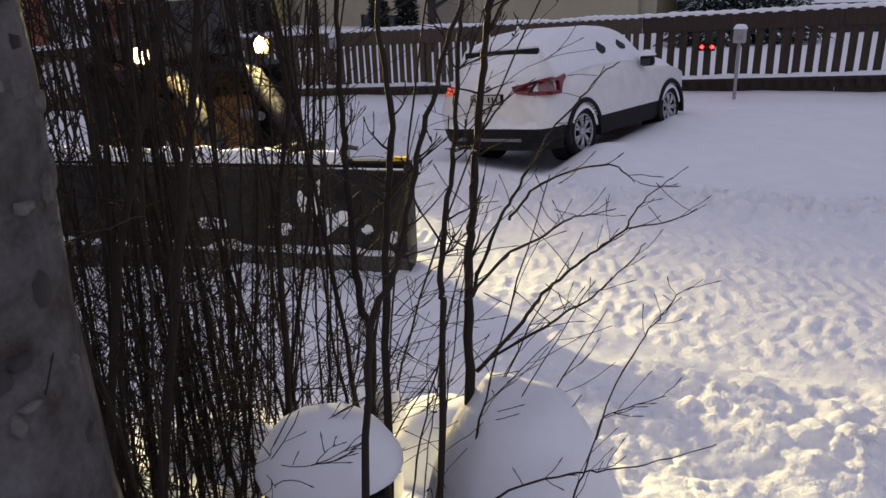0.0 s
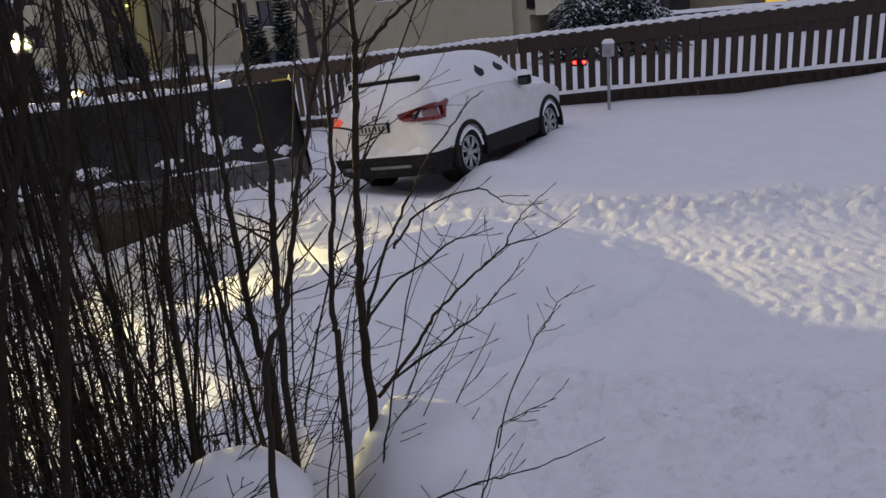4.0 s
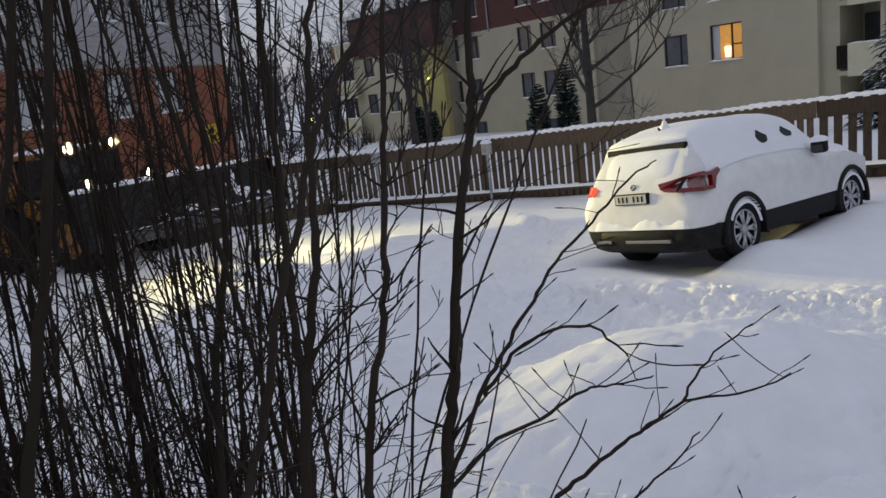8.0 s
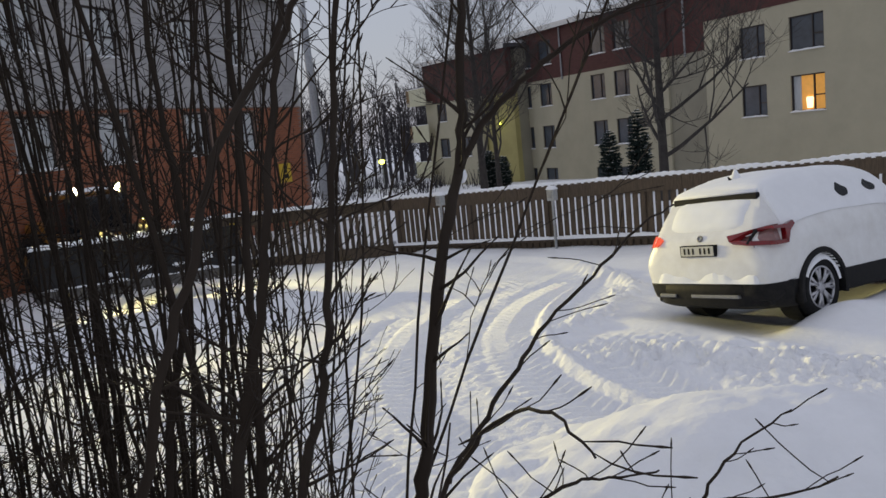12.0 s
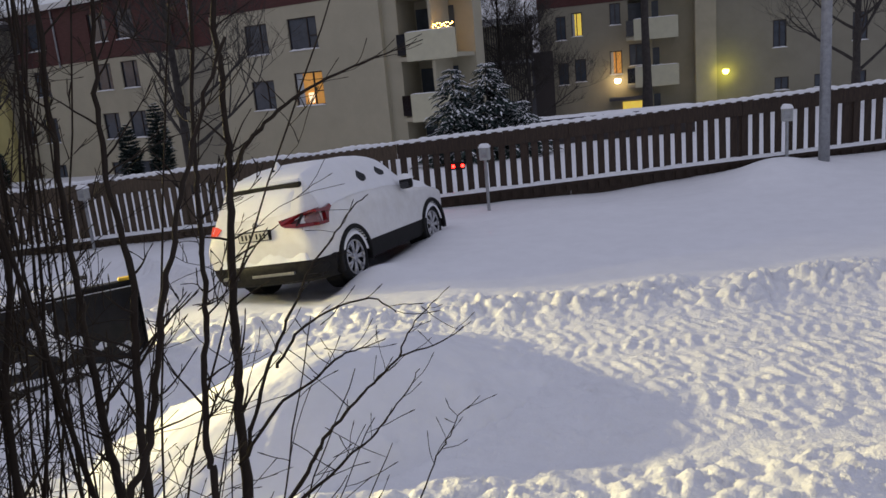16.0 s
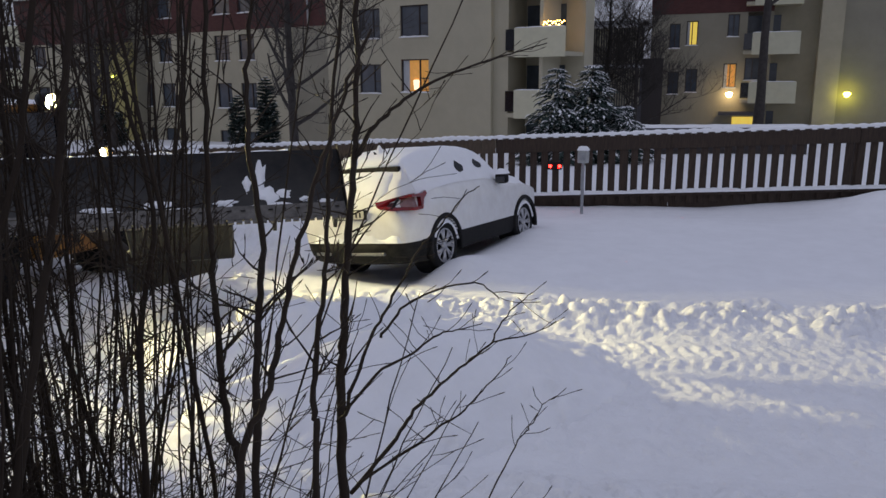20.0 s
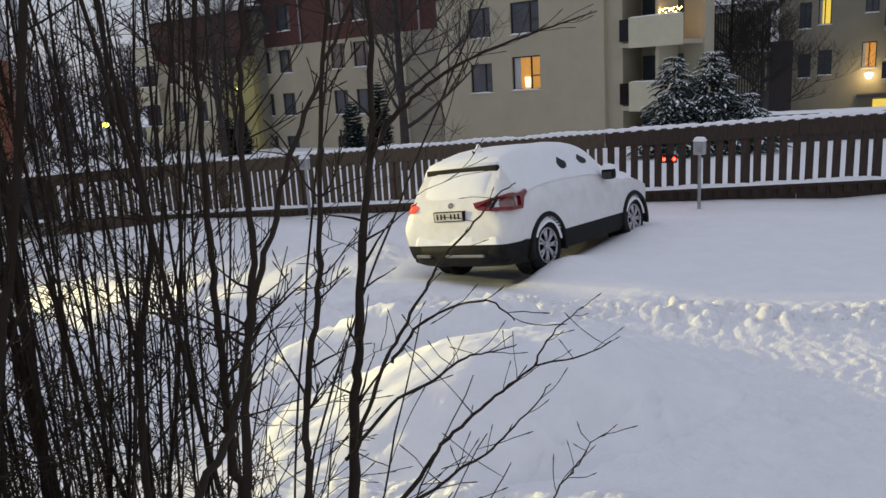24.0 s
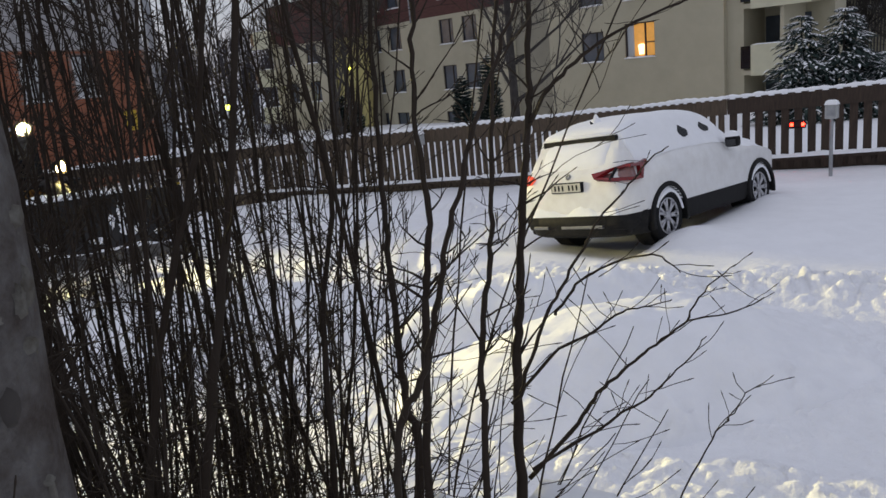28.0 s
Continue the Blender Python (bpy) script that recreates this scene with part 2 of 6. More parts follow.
def blanket(bm, x0, x1, y0, y1, z, h, nx, ny, wob=0.3, seed=0.0, edge=0.3):
    """A rounded bed of snow on a flat top."""
    grid = []
    for i in range(nx + 1):
        row = []
        for j in range(ny + 1):
            u, v = i / nx, j / ny
            e = min(min(u, 1 - u) * (x1 - x0), min(v, 1 - v) * (y1 - y0)) / max(1e-4, edge * min(x1 - x0, y1 - y0))
            hh = h * math.sqrt(max(0.0, 1 - (1 - min(1, e)) ** 2)) * (1 + wob * fbm(u * (x1 - x0) * 3 + seed, v * (y1 - y0) * 3, seed))
            row.append(bm.verts.new((x0 + u * (x1 - x0), y0 + v * (y1 - y0), z + hh)))
        grid.append(row)
    for i in range(nx):
        for j in range(ny):
            bm.faces.new((grid[i][j], grid[i + 1][j], grid[i + 1][j + 1], grid[i][j + 1]))
    return bm


def in_metres(m):
    """A place on the plan, in metres."""
    out = m.copy()
    out.translation = out.translation * METRE
    return out


def plan_to_metres():
    """Brings the whole plan to true size, once, before anything is keyed."""
    for me in bpy.data.meshes:
        me.transform(Matrix.Diagonal((METRE, METRE, METRE, 1)))
    for ob in scene.objects:
        if ob.type in ("MESH", "EMPTY"):
            ob.matrix_basis = in_metres(ob.matrix_basis)

# ---- ground ----
SLOPE = 0.28          # the lane, the berms and the fence run along (1, 0.28)
NORM = math.hypot(1, SLOPE)


def lane(x, y):
    """Metres along the lane and across it (towards the fence)."""
    return (x + SLOPE * y) / NORM, (y - SLOPE * x) / NORM


def base(x, y):
    if x < 0:
        return 0.02 + 0.030 * max(x, -14) - 0.010 * min(0, x + 14) * -1
    return 0.02 + 0.012 * min(x, 16)


def clump(x, y, size):
    """Broken lumps of pushed snow, 0 to 1."""
    p = Vector((x / size, y / size, 0.0))
    p += Vector((noise.noise(p * 0.8), noise.noise(p * 0.8 + Vector((17, 5, 0))), 0)) * 0.6
    d = noise.voronoi(p)[0]
    a = math.sqrt(max(0.0, 1.0 - (d[0] * 1.3) ** 2)) * min(1.0, 4 * (d[1] - d[0]) + 0.35)
    return a * (0.55 + 0.45 * noise.noise(p * 0.37))


def edge_x(y):
    """Where the ploughed ground ends and the untouched snow round the car begins."""
    return -1.2 - 0.45 * smooth(-1.3, -0.4, y) - 0.35 * smooth(-0.4, 0.6, y) - 3.0 * smooth(0.3, 2.4, y) - 9.0 * smooth(1.9, 3.0, y)


def snow_height(x, y):
    s, d = lane(x, y)
    z = base(x, y)
    wob = 0.16 * noise.noise(Vector((s * 0.7, 3.1, 0))) + 0.07 * noise.noise(Vector((s * 2.3, 9.1, 0)))
    bound = edge_x(y) + 0.35 * wob
    deep = smooth(-1.95, -1.55, d + wob) * smooth(-0.3, 0.3, x - bound)
    z += 0.10 * deep + 0.035 * fbm(x * 0.5, y * 0.5, 2.0, 3)
    if d > -2.6 and d < 6:
        # the far berm with its lumps, and its curl round the parked car
        ridge = math.exp(-((d + 1.95 + wob) / 0.33) ** 2) * smooth(-1.6, 0.2, x)
        curl = math.exp(-((x - bound) / 0.26) ** 2) * smooth(-2.4, -1.4, d) * (1 - smooth(2.0, 3.2, d))
        r = max(ridge, 0.8 * curl)
        if r > 0.02:
            z += r * (0.06 + 0.17 * clump(x, y, 0.23) + 0.12 * clump(x + 7, y, 0.12))
        # drift along the fence, a hump at the lamp pole, a hollow under the car
        z += 0.16 * smooth(3.2, 4.6, d) * smooth(3.0, 6.5, x) + 0.30 * math.exp(-((x - 6.2) / 0.8) ** 2 - ((d - 3.9) / 0.7) ** 2)
        z += 0.14 * math.exp(-((x + 8.6) / 1.3) ** 2 - ((y - 1.6) / 0.9) ** 2)
        car = math.exp(-((x - 0.05) / 0.85) ** 4 - ((y - 1.2) / 1.9) ** 4)
        z -= 0.16 * car
        z += 0.10 * math.exp(-((x - 1.12) / 0.32) ** 2 - ((y + 0.20) / 0.42) ** 2) + 0.07 * math.exp(-((x - 1.25) / 0.35) ** 2 - ((y - 2.15) / 0.5) ** 2)
        z += 0.07 * math.exp(-((y + 1.28) / 0.28) ** 2 - ((x - 0.2) / 1.1) ** 4)
        z -= 0.09 * smooth(3.0, 4.3, d) * (1 - smooth(4.5, 7.5, x))
        z += 0.11 * (1 - 0.25 * max(0.0, y)) * smooth(0.62, 0.95, x) * (1 - smooth(1.6, 3.4, x)) * smooth(-1.2, -0.4, y) * (1 - smooth(3.0, 4.0, y))
    if d < -1.5 or x < -1.5:
        road = (1 - deep) * smooth(-5.3, -4.8, d)
        if road > 0.01 and x > -13:
            grain = 0.010 * fbm(x * 6, y * 6, 5.0, 3) + 0.033 * clump(x, y, 0.075)
            t = 0.0
            for c, w in ((-2.75, 0.16), (-3.12, 0.13), (-3.50, 0.16), (-3.95, 0.15), (-4.35, 0.16), (-4.72, 0.12)):
                cc = c + 0.10 * noise.noise(Vector((s * 0.25, c, 0)))
                m = max(0.0, 1 - abs(d - cc) / w)
                if m > 0:
                    t += min(1, 2.5 * m) * smooth(-0.4, 0.7, math.sin(2 * math.pi * (s / 0.135 + 2.4 * (d - cc) * (1 if c * 8 % 2 < 1 else -1)))) * (0.75 + 0.5 * noise.noise(Vector((s * 1.7, d * 5, 1))))
            swirl, calm = 0.0, 1.0
            if x < 1.6:
                # wheel tracks that bend round the parked car
                rad, ang = math.hypot(x - 1.5, y - 1.5), math.atan2(y - 1.5, x - 1.5)
                fade = 1 - smooth(0.6, 1.6, x)
                for r0, half in ((4.02, 0.30), (4.80, 0.30), (5.95, 0.30), (6.75, 0.30)):
                    m = max(0.0, 1 - abs(rad - r0) / half)
                    if m > 0:
                        calm = 0.35
                        swirl += min(1, 3 * m) * (0.5 + 0.5 * math.sin(2 * math.pi * (r0 * ang / 0.13 + 1.1 * abs(rad - r0) / 0.13 * 0.6)))
                z += 0.085 * math.exp(-((rad - 4.40) / 0.08) ** 2) * fade + 0.03 * math.exp(-((rad - 5.3) / 0.16) ** 2) * fade
                swirl *= fade
            z += road * (grain * calm + 0.016 * t * smooth(0.6, 1.8, x) + 0.042 * swirl)
    if d < -4.4 and x > 0.2:
        near = smooth(-4.9, -5.4, d + 0.3 * wob) * smooth(0.4, 2.2, x)
        far_out = 1 - 0.6 * smooth(7.0, 12.0, x)
        z += near * far_out * (0.06 + 0.085 * clump(x, y, 0.19) * smooth(-6.4, -5.7, d) + 0.05 * clump(x + 3, y, 0.095) + 0.035 * clump(x, y + 5, 0.055) + 0.05 * fbm(x * 1.6, y * 1.6, 7.0, 5))
    z += 0.75 * smooth(-6.2, -7.9, d) + 0.10 * smooth(-7.9, -9.5, d)
    return z


def steps(*spans):
    out = []
    for a, b, n in spans:
        out += [a + (b - a) * i / n for i in range(n)]
    return out + [spans[-1][1]]


def build_ground():
    xs = steps((-400, -60, 8), (-60, -14, 24), (-14, -4, 100), (-4, 7.5, 480), (7.5, 9.5, 50), (9.5, 16, 40), (16, 60, 20), (60, 400, 8))
    ys = steps((-400, -40, 6), (-40, -9, 20), (-9, -7, 20), (-7, 0.6, 310), (0.6, 8, 60), (8, 60, 30), (60, 400, 10))
    verts = []
    for x in xs:
        for y in ys:
            inside = -14 < x < 16 and -9 < y < 8.2
            z = snow_height(x, y) if inside else base(max(-14, min(16, x)), y) + 0.85 * smooth(-6.2, -9.0, lane(x, y)[1]) + 0.04 * fbm(x * 0.2, y * 0.2, 4, 2)
            if y > 8:
                z -= 0.035 * min(20, y - 8)
            if x < -14:
                z -= 0.012 * min(30, -14 - x)
            verts.append((x, y, z))
    n = len(ys)
    faces = [(i * n + j, (i + 1) * n + j, (i + 1) * n + j + 1, i * n + j + 1) for i in range(len(xs) - 1) for j in range(n - 1)]
    me = bpy.data.meshes.new("ground")
    me.from_pydata(verts, [], faces)
    me.polygons.foreach_set("use_smooth", [True] * len(me.polygons))
    me.materials.append(SNOW)
    me.materials.append(SNOW_TRODDEN)
    kinds = []
    for i in range(len(xs) - 1):
        for j in range(n - 1):
            x, y = xs[i], ys[j]
            d = lane(x, y)[1] + 0.12 * noise.noise(Vector((x * 2, y * 2, 0)))
            kinds.append(1 if -13 < x < 16 and -7.4 < d and (d < -1.75 or (x < edge_x(y) and d < 2.5)) else 0)
    me.polygons.foreach_set("material_index", kinds)
    return tagged(new("ground", me), "snow-covered yard with a ploughed lane, tyre tracks and lumpy berms", "ground", kind="structure")


build_ground()

# ---- fence ----


def fence_top(x):
    return 1.29 + 0.036 * x


def snow_strip(s0, s1, zfun, half, h, step, lobe):
    """A scalloped strip of snow on a rail, along local x."""
    bm = bmesh.new()
    n = int((s1 - s0) / step)
    rows = []
    for i in range(n + 1):
        s = s0 + (s1 - s0) * i / n
        k = h * (0.75 + 0.28 * abs(math.sin(math.pi * s / lobe)) + 0.5 * max(-0.5, noise.noise(Vector((s * 1.3, 1.7 + zfun(0), 0)))) + 0.35 * noise.noise(Vector((s * 4.3, 5.0, 0))))
        w = half * (0.95 + 0.25 * abs(math.sin(math.pi * s / lobe)))
        z = zfun(s)
        rows.append([bm.verts.new((s, y, zz)) for y, zz in ((-w, z - 0.015), (-w * 0.95, z + 0.55 * k), (-w * 0.5, z + 0.92 * k), (0, z + k), (w * 0.5, z + 0.92 * k), (w * 0.95, z + 0.55 * k), (w, z - 0.015))])
    for a, b in zip(rows, rows[1:]):
        for j in range(6):
            bm.faces.new((a[j], b[j], b[j + 1], a[j + 1]))
    return bm


def picket_fence(m, s0, s1, top, low, pitch, width, label, wood, joints):
    """A fence along local x: top board, rail, pickets, posts and snow on top. top(s) and low(s): heights."""
    f = thing("picket_fence", m, label, "fence", kind="structure")
    pm = bpy.data.meshes.new("picket")
    bm = boxm(-width / 2, -0.012, -0.62, width / 2, 0.012, 0.62, bevel=0.004)
    bm.to_mesh(pm)
    bm.free()
    pm.materials.append(wood)
    rows, s, rnd = [], s0 + 0.1, random.Random(5)
    while s < s1:
        mid = (top(s) + low(s)) / 2 + rnd.uniform(-0.012, 0.012)
        k = (top(s) - low(s)) / 1.24
        rows.append(pose(s, -0.045, mid, 0, rnd.uniform(-0.5, 0.5), 0) @ Matrix.Diagonal((1, 1, k, 1)))
        s += pitch
    pieces("picket", pm, f, rows)
    for a, b, d, y in ((-0.24, 0.0, 0.03, -0.075), (-0.03, 0.0, 0.10, -0.04)):
        bm = bmesh.new()
        n = max(2, int((s1 - s0) / 3))
        for i in range(n):
            u, v = s0 + (s1 - s0) * i / n, s0 + (s1 - s0) * (i + 1) / n - 0.006
            zz = (top(u) + top(v)) / 2
            tilt = -math.degrees(math.atan2(top(v) - top(u), v - u))
            box(bm, -(v - u) / 2, -d / 2, a, (v - u) / 2, d / 2, b, m=pose((u + v) / 2, y, zz + (0.032 if d == 0.10 else 0), 0, tilt, 0))
        part("top_board" if d == 0.03 else "capping_board", bm, wood, f)
    bm = bmesh.new()
    n = max(2, int((s1 - s0) / 3))
    for i in range(n):
        u, v = s0 + (s1 - s0) * i / n, s0 + (s1 - s0) * (i + 1) / n - 0.006
        tilt = -math.degrees(math.atan2(low(v) - low(u), v - u))
        box(bm, -(v - u) / 2, -0.035, -0.07, (v - u) / 2, 0.035, 0.0, m=pose((u + v) / 2, -0.095, (low(u) + low(v)) / 2 + 0.215, 0, tilt, 0))
    part("lower_rail", bm, wood, f)
    bm = bmesh.new()
    for i in range(n):
        u, v = s0 + (s1 - s0) * i / n, s0 + (s1 - s0) * (i + 1) / n - 0.006
        tilt = -math.degrees(math.atan2(low(v) - low(u), v - u))
        box(bm, -(v - u) / 2, -0.012, -0.12, (v - u) / 2, 0.012, 0.17, m=pose((u + v) / 2, -0.015, (low(u) + low(v)) / 2, 0, tilt, 0))
    part("bottom_board", bm, wood, f)
    for s in joints:
        if s0 < s < s1:
            part("fence_post", boxm(s - 0.05, -0.03, low(s) - 0.4, s + 0.05, 0.07, top(s) - 0.005, bevel=0.006), wood, f)
    part("snow_cap", snow_strip(s0, s1, lambda s: top(s) + 0.03, 0.08, 0.062, 0.04, pitch), SNOW_SOFT, f, "scalloped cap of snow", smooth=True)
    part("rail_snow", snow_strip(s0, s1, lambda s: low(s) + 0.215, 0.05, 0.05, 0.05, pitch), SNOW_SOFT, f, "snow lying on the rail", smooth=True).location = (0, -0.095, 0)
    return f


FENCE_M = pose(0, 5.25, 0, 0, 0, math.degrees(math.atan(SLOPE)))
picket_fence(FENCE_M, -10.6, -0.4, lambda s: fence_top(s / NORM), lambda s: fence_top(s / NORM) - 1.25, 0.145, 0.102, "weathered brown picket fence with a snow cap", FENCE_WOOD, [-10.5, -8.5, -6.5, -4.5, -2.5])
picket_fence(FENCE_M, -0.4, 22.0, lambda s: fence_top(s / NORM), lambda s: fence_top(s / NORM) - 1.25, 0.205, 0.125, "dark red-brown picket fence with a snow cap", FENCE_RED, [-0.3, 2, 4, 6, 8, 10, 12, 14, 16, 18, 20])
LEFT_M = pose(-10.25, 2.35, 0, 0, 0, 229)
picket_fence(LEFT_M, 0.0, 5.2, lambda s: 0.93 - 0.01 * s, lambda s: -0.30 - 0.01 * s, 0.15, 0.085, "dark picket fence beside the brick house", FENCE_WOOD, [0.1, 2.5, 5])

# ---- heater posts, lamp pole ----


def heater_post(x, y, z0, top, led=False):
    p = thing("heater_post", pose(x, y, z0), "grey engine-heater post with a snow-topped box", "heater post", "heater posts by the fence")
    h = top - z0
    part("post", cyl(bmesh.new(), (0, 0, -0.4), (0, 0, h - 0.2), 0.028, sides=14), GREY_STEEL, p, smooth=False)
    part("box", boxm(-0.09, -0.065, h - 0.24, 0.09, 0.065, h - 0.02, bevel=0.012), GREY_BOX, p)
    part("socket_lid", boxm(-0.06, -0.08, h - 0.19, 0.06, -0.064, h - 0.06, bevel=0.006), GREY_STEEL, p)
    part("snow_hat", blanket(bmesh.new(), -0.1, 0.1, -0.075, 0.075, h - 0.022, 0.075, 8, 6, 0.2, x, 0.45), SNOW_SOFT, p, smooth=True)
    return p


heater_post(1.39, 4.72, -0.05, 1.20)
heater_post(6.47, 6.15, 0.13, 1.40)
heater_post(-5.98, 3.27, -0.2, 1.06)
heater_post(-8.62, 2.54, -0.25, 1.04)
red = thing("charger_light", pose(0.75, 5.20, 0.82, 0, 0, 15.6), "red indicator lights glowing on a small box on the fence", "indicator light")
part("light_box", boxm(-0.13, -0.03, -0.06, 0.13, 0.03, 0.08, bevel=0.01), PLASTIC, red)
for x in (-0.085, 0.085):
    part("red_light", boxm(x - 0.026, -0.045, -0.02, x + 0.026, -0.028, 0.034, bevel=0.016), RED_LED, red)
pole = thing("lamp_pole", pose(7.1, 6.35, 0.2), "pale grey steel street lamp pole in a snow hump", "lamp pole")
part("shaft", cyl(bmesh.new(), (0, 0, -0.5), (0, 0, 7.5), 0.095, 0.07, 20), GREY_STEEL, pole, smooth=True)
part("base_collar", cyl(bmesh.new(), (0, 0, -0.3), (0, 0, 0.18), 0.12, 0.115, 20), GREY_STEEL, pole, smooth=True)

# ---- parked car ----
CAR = thing("parked_car", pose(0.191, -0.196, 0.10, -2.66, -5.92, -5.69) @ Matrix.Diagonal((0.886, 0.886, 0.886, 1)), "white crossover car under a thick blanket of snow", "car")

# stations along the car: y, bottom, sill width, waist height, waist width, top height, top width
STATIONS = [
    (-0.90, 0.36, 0.60, 0.66, 0.70, 0.74, 0.66), (-0.87, 0.30, 0.74, 0.68, 0.81, 0.89, 0.70), (-0.78, 0.27, 0.80, 0.70, 0.85, 1.00, 0.70), (-0.66, 0.26, 0.84, 0.76, 0.875, 1.16, 0.67),
    (-0.50, 0.25, 0.86, 0.81, 0.89, 1.335, 0.61), (-0.30, 0.24, 0.87, 0.85, 0.897, 1.405, 0.59), (0.0, 0.22, 0.875, 0.88, 0.90, 1.445, 0.585), (0.5, 0.20, 0.875, 0.90, 0.90, 1.468, 0.59),
    (1.0, 0.20, 0.875, 0.90, 0.895, 1.462, 0.59), (1.4, 0.20, 0.875, 0.90, 0.893, 1.425, 0.58), (1.75, 0.20, 0.875, 0.90, 0.893, 1.32, 0.575), (2.1, 0.20, 0.875, 0.905, 0.893, 1.15, 0.60),
    (2.35, 0.21, 0.875, 0.90, 0.89, 1.035, 0.65), (2.65, 0.22, 0.87, 0.885, 0.885, 0.995, 0.66), (3.0, 0.24, 0.85, 0.84, 0.87, 0.95, 0.62), (3.25, 0.27, 0.78, 0.77, 0.82, 0.88, 0.56),
    (3.42, 0.33, 0.62, 0.68, 0.70, 0.77, 0.46), (3.48, 0.42, 0.45, 0.60, 0.52, 0.68, 0.36)]


def car_ring(st):
    y, zb, wb, zw, ww, zt, wt = st
    zw, zt = 0.5 + (zw - 0.5) * 1.15, 0.5 + (zt - 0.5) * 1.15
    pts = [(0.0, zb), (wb * 0.7, zb), (wb * 0.95, zb + 0.03), (wb, zb + 0.10)]
    for k in (0.3, 0.55, 0.8, 1.0):
        pts.append((wb + (ww - wb) * math.sin(k * math.pi / 2), zb + 0.10 + (zw - zb - 0.10) * k))
    for k in (0.12, 0.3, 0.5, 0.7, 0.85, 0.94):
        pts.append((ww + (wt - ww) * (k ** 1.25), zw + (zt - 0.05 - zw) * (k ** 0.92)))
    pts += [(wt - 0.02, zt - 0.022), (wt - 0.10, zt - 0.005), (wt * 0.5, zt + 0.012), (0.0, zt + 0.018)]
    return [(x, y, z) for x, z in pts]


def loft(stations, ring):
    bm = bmesh.new()
    rows = []
    for st in stations:
        half = ring(st)
        right = [bm.verts.new(p) for p in half]
        left = [right[0]] + [bm.verts.new((-p[0], p[1], p[2])) for p in half[1:-1]] + [right[-1]]
        rows.append(right + left[-2:0:-1])
    n = len(rows[0])
    for a, b in zip(rows, rows[1:]):
        for j in range(n):
            bm.faces.new((a[j], b[j], b[(j + 1) % n], a[(j + 1) % n]))
    bm.faces.new(rows[0][::-1])
    bm.faces.new(rows[-1])
    bmesh.ops.recalc_face_normals(bm, faces=bm.faces[:])
    return bm


def spline_stations(stations, n):
    """More stations, by Catmull-Rom."""
    out = []
    for i in range(len(stations) - 1):
        p = [np.array(stations[max(0, min(len(stations) - 1, i + k))]) for k in (-1, 0, 1, 2)]
        for k in range(n):
            t = k / n
            out.append(tuple(0.5 * (2 * p[1] + (p[2] - p[0]) * t + (2 * p[0] - 5 * p[1] + 4 * p[2] - p[3]) * t * t + (3 * p[1] - p[0] - 3 * p[2] + p[3]) * t ** 3)))
    return out + [stations[-1]]


def cut(bm, co, no, outer=True):
    geom = bm.verts[:] + bm.edges[:] + bm.faces[:]
    bmesh.ops.bisect_plane(bm, geom=geom, plane_co=co, plane_no=no, clear_outer=outer, clear_inner=not outer)
    return bm


def carve(bm, cutters):
    """Wheel wells: takes cylinders out of the mesh by a boolean that is applied at once."""
    me = bpy.data.meshes.new("tmp")
    bm.to_mesh(me)
    bm.free()
    ob = new("tmp", me)
    tools = []
    for y, z, r in cutters:
        cb = bmesh.new()
        cyl(cb, (-1.2, y, z), (1.2, y, z), r, sides=40)
        bmesh.ops.recalc_face_normals(cb, faces=cb.faces[:])
        cm = bpy.data.meshes.new("tmp_cut")
        cb.to_mesh(cm)
        cb.free()
        c = new("tmp_cut", cm)
        mod = ob.modifiers.new("cut", "BOOLEAN")
        mod.object, mod.operation, mod.solver = c, "DIFFERENCE", "EXACT"
        tools.append(c)
    bpy.context.view_layer.update()
    out = bmesh.new()
    out.from_object(ob, bpy.context.evaluated_depsgraph_get())
    for o in (ob, *tools):
        bpy.data.objects.remove(o, do_unlink=True)
    return out


def shade(ob, angle=40):
    ob.data.polygons.foreach_set("use_smooth", [True] * len(ob.data.polygons))
    ob.data.set_sharp_from_angle(angle=radians(angle))
    return ob


WELLS = ((0.0, 0.335, 0.385), (2.646, 0.335, 0.385))
bm = carve(loft(spline_stations(STATIONS, 3), car_ring), WELLS)
shade(part("body", cut(bm, (0, 0, 0.49), (0, 0, 1), outer=False), CAR_WHITE, CAR, "white painted bodywork"))
bm = carve(loft(spline_stations(STATIONS, 3), car_ring), WELLS)
bm = cut(bm, (0, 0, 0.49), (0, 0, 1), outer=True)
for v in bm.verts:
    v.co.x *= 1.006
shade(part("lower_cladding", bm, PLASTIC, CAR, "black plastic sill cladding"))
# bumper and its silver strips
bm = bmesh.new()
rows = []
for i in range(33):
    u = -1 + i / 16
    x = 0.90 * u
    y = -0.935 + 0.10 * u ** 2 + 0.30 * abs(u) ** 7
    rows.append([bm.verts.new((x * w, y + o, z)) for w, o, z in ((0.95, 0.12, 0.20), (0.97, 0.02, 0.24), (0.98, 0.0, 0.32), (1.0, -0.012, 0.40), (1.0, -0.008, 0.475), (0.99, 0.015, 0.498), (0.97, 0.10, 0.50))])
for p, q in zip(rows, rows[1:]):
    for j in range(6):
        bm.faces.new((p[j], q[j], q[j + 1], p[j + 1]))
shade(part("rear_bumper", bm, PLASTIC, CAR, "black plastic rear bumper"), 50)
part("bumper_core", boxm(-0.78, -0.78, 0.24, 0.78, -0.50, 0.55, bevel=0.03), PLASTIC, CAR)
